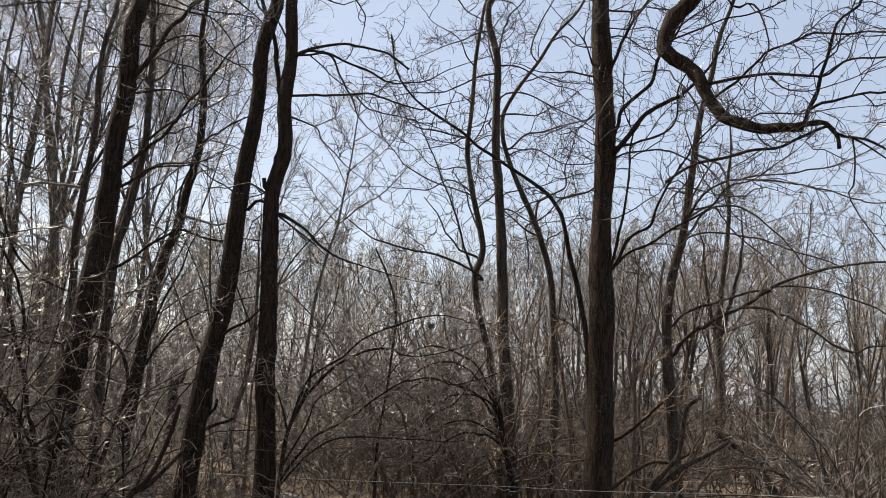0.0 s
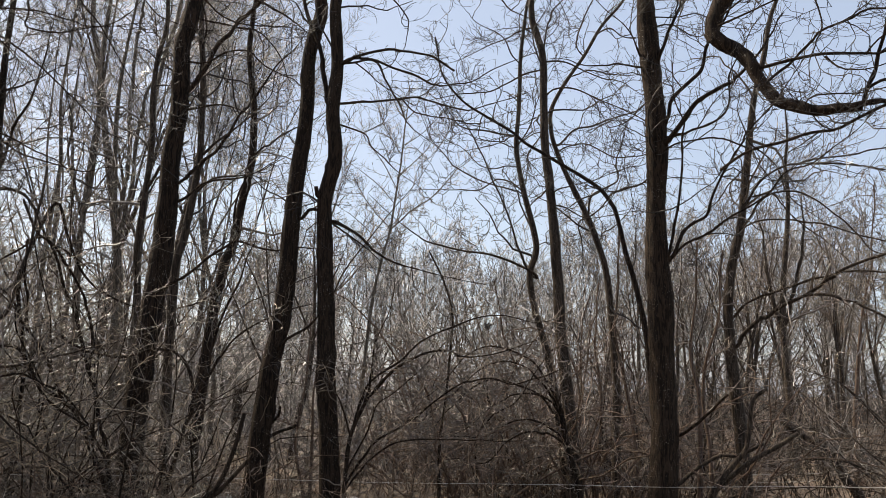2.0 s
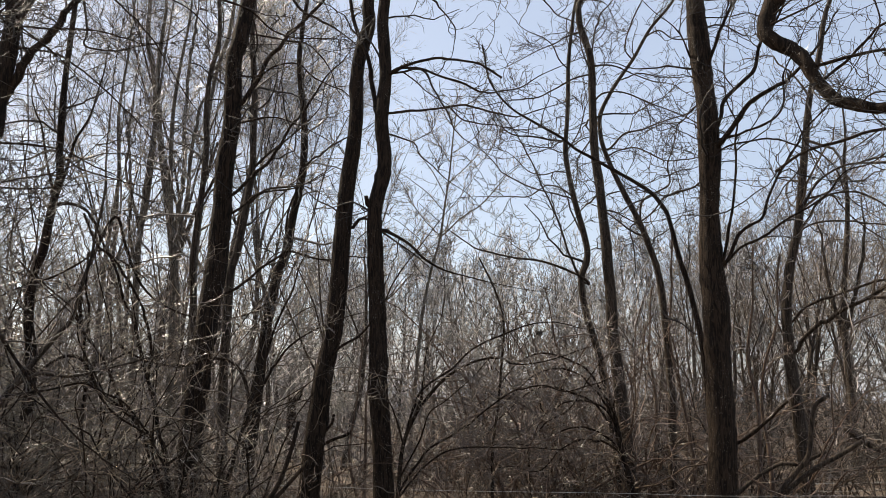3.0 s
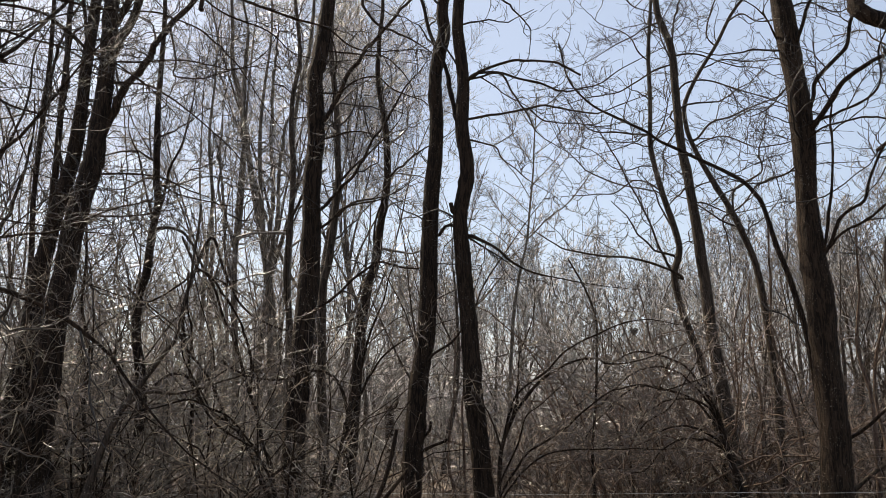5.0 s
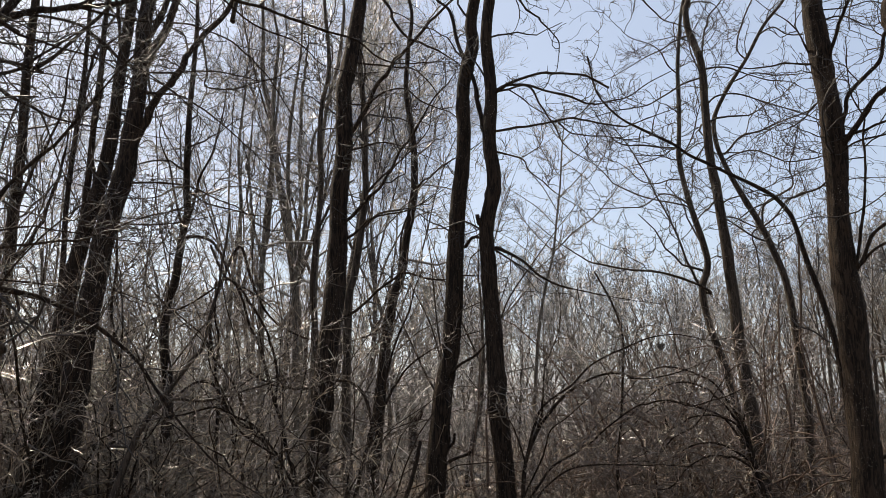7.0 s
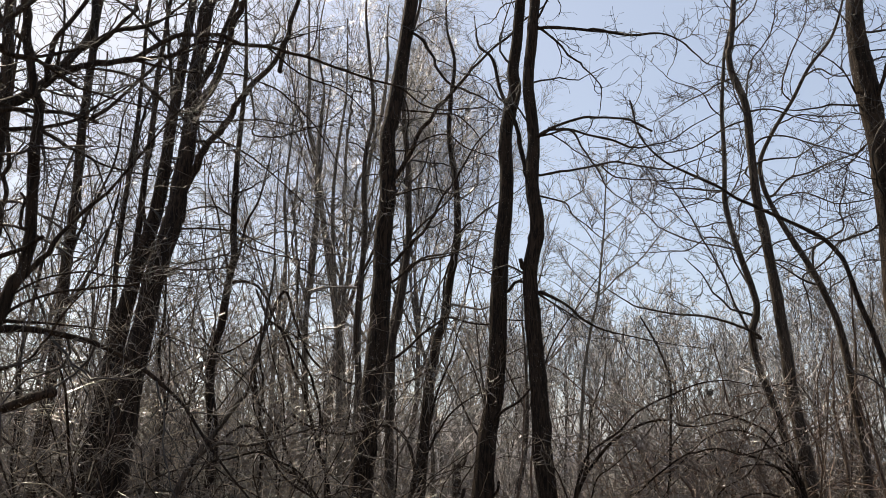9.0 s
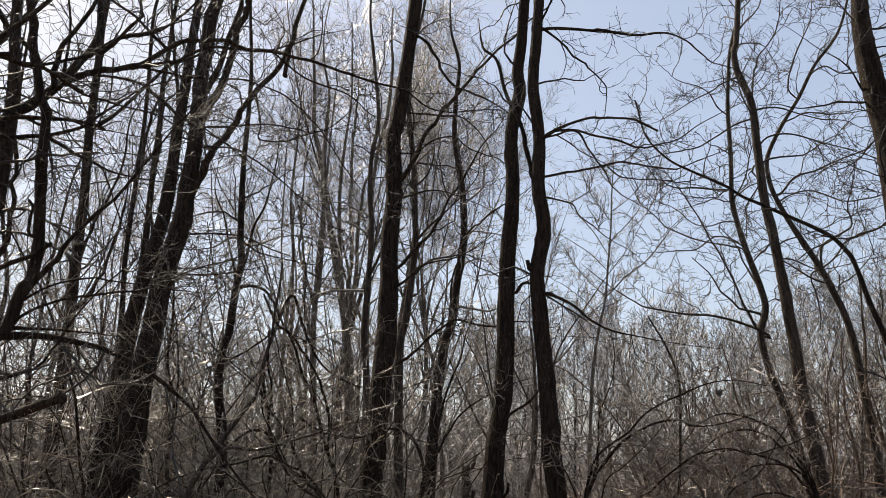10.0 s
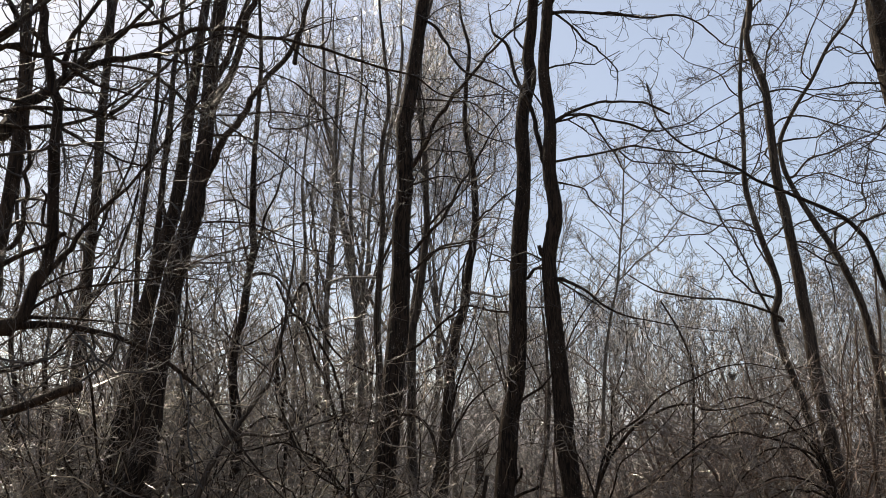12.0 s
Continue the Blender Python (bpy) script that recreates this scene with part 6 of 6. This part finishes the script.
undergrowth("tangled reddish-brown bramble of thin shoots", 303, 28, (-7, 11), (11.5, 17), (1.6, 2.9), 11, 80, 247, 0.0030, TWIG_RED, BARK_RED)
undergrowth("bare brown shrub behind the wire fence", 305, 26, (9, 31), (12.5, 22), (1.3, 2.6), 10, 80, 247, 0.0032, TWIG_RED, BARK, -0.1, 34, 0.7)
undergrowth("tall bare dark shrub under the leaning trees", 307, 8, (-46, -33), (10.9, 14), (2.4, 3.8), 10, 100, 315, 0.0032, TWIG_BROWN, BARK_SMOOTH)
undergrowth("tall clump of thin upright reddish-brown shoots", 309, 7, (-45, -31), (11.5, 15), (3.4, 4.8), 8, 80, 195, 0.0035, TWIG_BROWN, BARK_SMOOTH, -0.05, 26, 0.6)
undergrowth("tall clump of thin brown saplings among the trees", 312, 12, (-46, -21), (14, 20), (4.6, 6.8), 7, 100, 620, 0.004, TWIG_BROWN, BARK_SMOOTH, -0.06, 30, 0.6)
undergrowth("low dark bramble on the forest floor", 306, 30, (-21, 30), (9.6, 14), (0.7, 1.3), 8, 50, 150, 0.0024, TWIG_BROWN, BARK_SMOOTH)
undergrowth("low reddish-brown bramble between the trunks", 316, 34, (-47, -5), (8.0, 11.0), (0.7, 1.3), 8, 50, 150, 0.0028, TWIG_RED, BARK_RED)
# pale colour in place of sun on the low shoots
undergrowth("low bramble of thin shoots coloured pale as if sunlit", 314, 38, (-50, -17), (9.2, 13), (0.8, 1.6), 8, 55, 130, 0.0031, TWIG_GREY, BARK_SMOOTH)


def fence_wire(points):
    line = spline(points, 160)
    line = np.column_stack([line, np.full(160, 0.0028)])
    top = new("fence_wire", mesh_of("fence_wire", [rings(line[None, :, :3], line[None, :, 3], 6)], WIRE))
    tagged(top, "thin galvanised barbed wire strung from tree to tree", "fence", "fence wires")
    rng = np.random.default_rng(9)
    barbs = []
    for k in range(4, 158, 2):
        d = unit(rng.normal(size=3)) * 0.022
        barbs.append(np.stack([line[k, :3] - d, line[k, :3], line[k, :3] + d]))
    p = np.array(barbs)
    part("barbs", [rings(p, np.full(p.shape[:2], 0.0022), 3)], WIRE, top, kind="stuff")


def snow_patch(x, y, size, seed):
    rng = np.random.default_rng(seed)
    n = 22
    a = np.linspace(0, 2 * np.pi, n, endpoint=False)
    edge = size * (1 + 0.3 * np.sin(a * 3 + seed) + 0.2 * rng.normal(size=n))
    pts = []
    for k, h in ((1.0, -0.03), (0.9, 0.02), (0.6, 0.045), (0.25, 0.055), (0.02, 0.055)):
        px, py = x + np.cos(a) * edge * k * 1.6, y + np.sin(a) * edge * k
        pts.append(np.stack([px, py, heights(px, py) + h + rng.normal(0, 0.008, n)], -1))
    v = np.array(pts)
    i = np.arange(v.shape[0] * n).reshape(v.shape[0], n)
    j = np.roll(i, -1, axis=1)
    f = np.stack([i[:-1], j[:-1], j[1:], i[1:]], -1).reshape(-1, 4)
    ob = new("snow_patch", mesh_of("snow_patch", [(v.reshape(-1, 3), f)], SNOW))
    tagged(ob, "small patch of old snow on the leaf litter", "snow", "snow patches")


def fallen_leaves():
    rng = np.random.default_rng(31)
    n = 9000
    az, dist = rng.uniform(-75, 60, n), 1.0 + 19 * rng.uniform(0, 1, n) ** 0.6
    x, y = dist * np.sin(np.radians(az)), dist * np.cos(np.radians(az))
    c = np.stack([x, y, heights(x, y) + rng.uniform(0.01, 0.05, n)], -1)
    d = unit(np.stack([rng.normal(size=n), rng.normal(size=n), rng.normal(0, 0.35, n)], -1))
    s = unit(np.cross(d, np.stack([rng.normal(0, 0.3, n), rng.normal(0, 0.3, n), np.ones(n)], -1)))
    size = rng.uniform(0.03, 0.07, n)[:, None]
    up = np.cross(d, s) * size * 0.4
    v = np.stack([c - d * size, c + s * size * 0.6 + up, c + d * size, c - s * size * 0.6 + up], 1)
    i = np.arange(n * 4).reshape(n, 4)
    ob = new("fallen_leaves", mesh_of("fallen_leaves", [(v.reshape(-1, 3), i)], LEAF, False))
    tagged(ob, "scattered dry brown fallen leaves", "leaves", kind="stuff")


def grass_tufts():
    rng = np.random.default_rng(33)
    pieces = []
    for az, dist in TUFTS:
        x, y, z = polar(az, dist)
        n = 70
        p = np.stack([x + rng.normal(0, 0.12, n), y + rng.normal(0, 0.12, n), np.full(n, z - 0.01)], -1)
        d = unit(np.stack([rng.normal(0, 0.35, n), rng.normal(0, 0.35, n), np.ones(n)], -1))
        size = rng.uniform(0.12, 0.3, n)[:, None]
        q = np.stack([p, p + d * size * 0.6, p + d * size + np.stack([d[:, 0], d[:, 1], -0.2 * np.ones(n)], -1) * size * 0.3], 1)
        pieces.append(rings(q, np.full((n, 3), 0.003) * np.array([1, 0.8, 0.2]), 3))
    ob = new("grass_tufts", mesh_of("grass_tufts", pieces, GRASS))
    tagged(ob, "small tufts of young green grass", "grass", kind="stuff")


def nest(x, y, z):
    """A small dark knot of twigs and dead leaves caught in a shrub."""
    rng = np.random.default_rng(3)
    n = 90
    d = unit(rng.normal(size=(n, 3))) * np.array([1, 1, 0.8])
    c = np.array([x, y, z]) + rng.normal(0, 0.012, (n, 3))
    q = np.stack([c - d * 0.03, c + d * 0.02 + rng.normal(0, 0.01, (n, 3)), c + d * 0.045], 1)
    ob = new("nest", mesh_of("nest", [rings(q, np.full((n, 3), 0.004) * np.array([1, 1, 0.4]), 4)], TWIG))
    tagged(ob, "small dark knot of twigs caught in a shrub", "nest")


fallen_leaves()
TUFTS = [(4.8, 10.6), (5.2, 10.9), (6.0, 10.4), (3.4, 11.0), (12.0, 9.2), (-41.5, 9.5), (-39.0, 9.8), (-37.0, 9.3)]
grass_tufts()
fence_wire([(-5.63, 8.86, 0.60), (-3.99, 9.39, 0.57), (-2.86, 9.58, 0.55), (-1.44, 9.80, 0.52), (-0.72, 9.77, 0.53), (0.81, 9.59, 0.57), (1.85, 9.42, 0.59), (3.15, 8.86, 0.69), (3.97, 5.27, 1.08)])
fence_wire([(-5.70, 9.05, 0.25), (-4.34, 9.45, 0.25), (-2.92, 9.67, 0.24), (-1.29, 9.87, 0.21), (0.88, 9.58, 0.25), (1.86, 9.42, 0.29), (3.96, 5.28, 0.88)])
snow_patch(-3.93, 11.97, 0.20, 1)
snow_patch(-2.07, 12.33, 0.12, 2)
fence_wire([(3.18, 11.18, 0.58), (3.99, 12.37, 0.49), (5.19, 14.07, 0.37), (6.49, 15.66, 0.30)])
fence_wire([(3.18, 11.18, 0.49), (3.99, 12.37, 0.38), (5.19, 14.07, 0.26), (6.49, 15.66, 0.17)])
fence_wire([(3.18, 11.18, 0.39), (3.99, 12.37, 0.28), (5.19, 14.07, 0.14), (6.48, 15.66, 0.04)])
nest(-0.11, 11.20, 2.44)
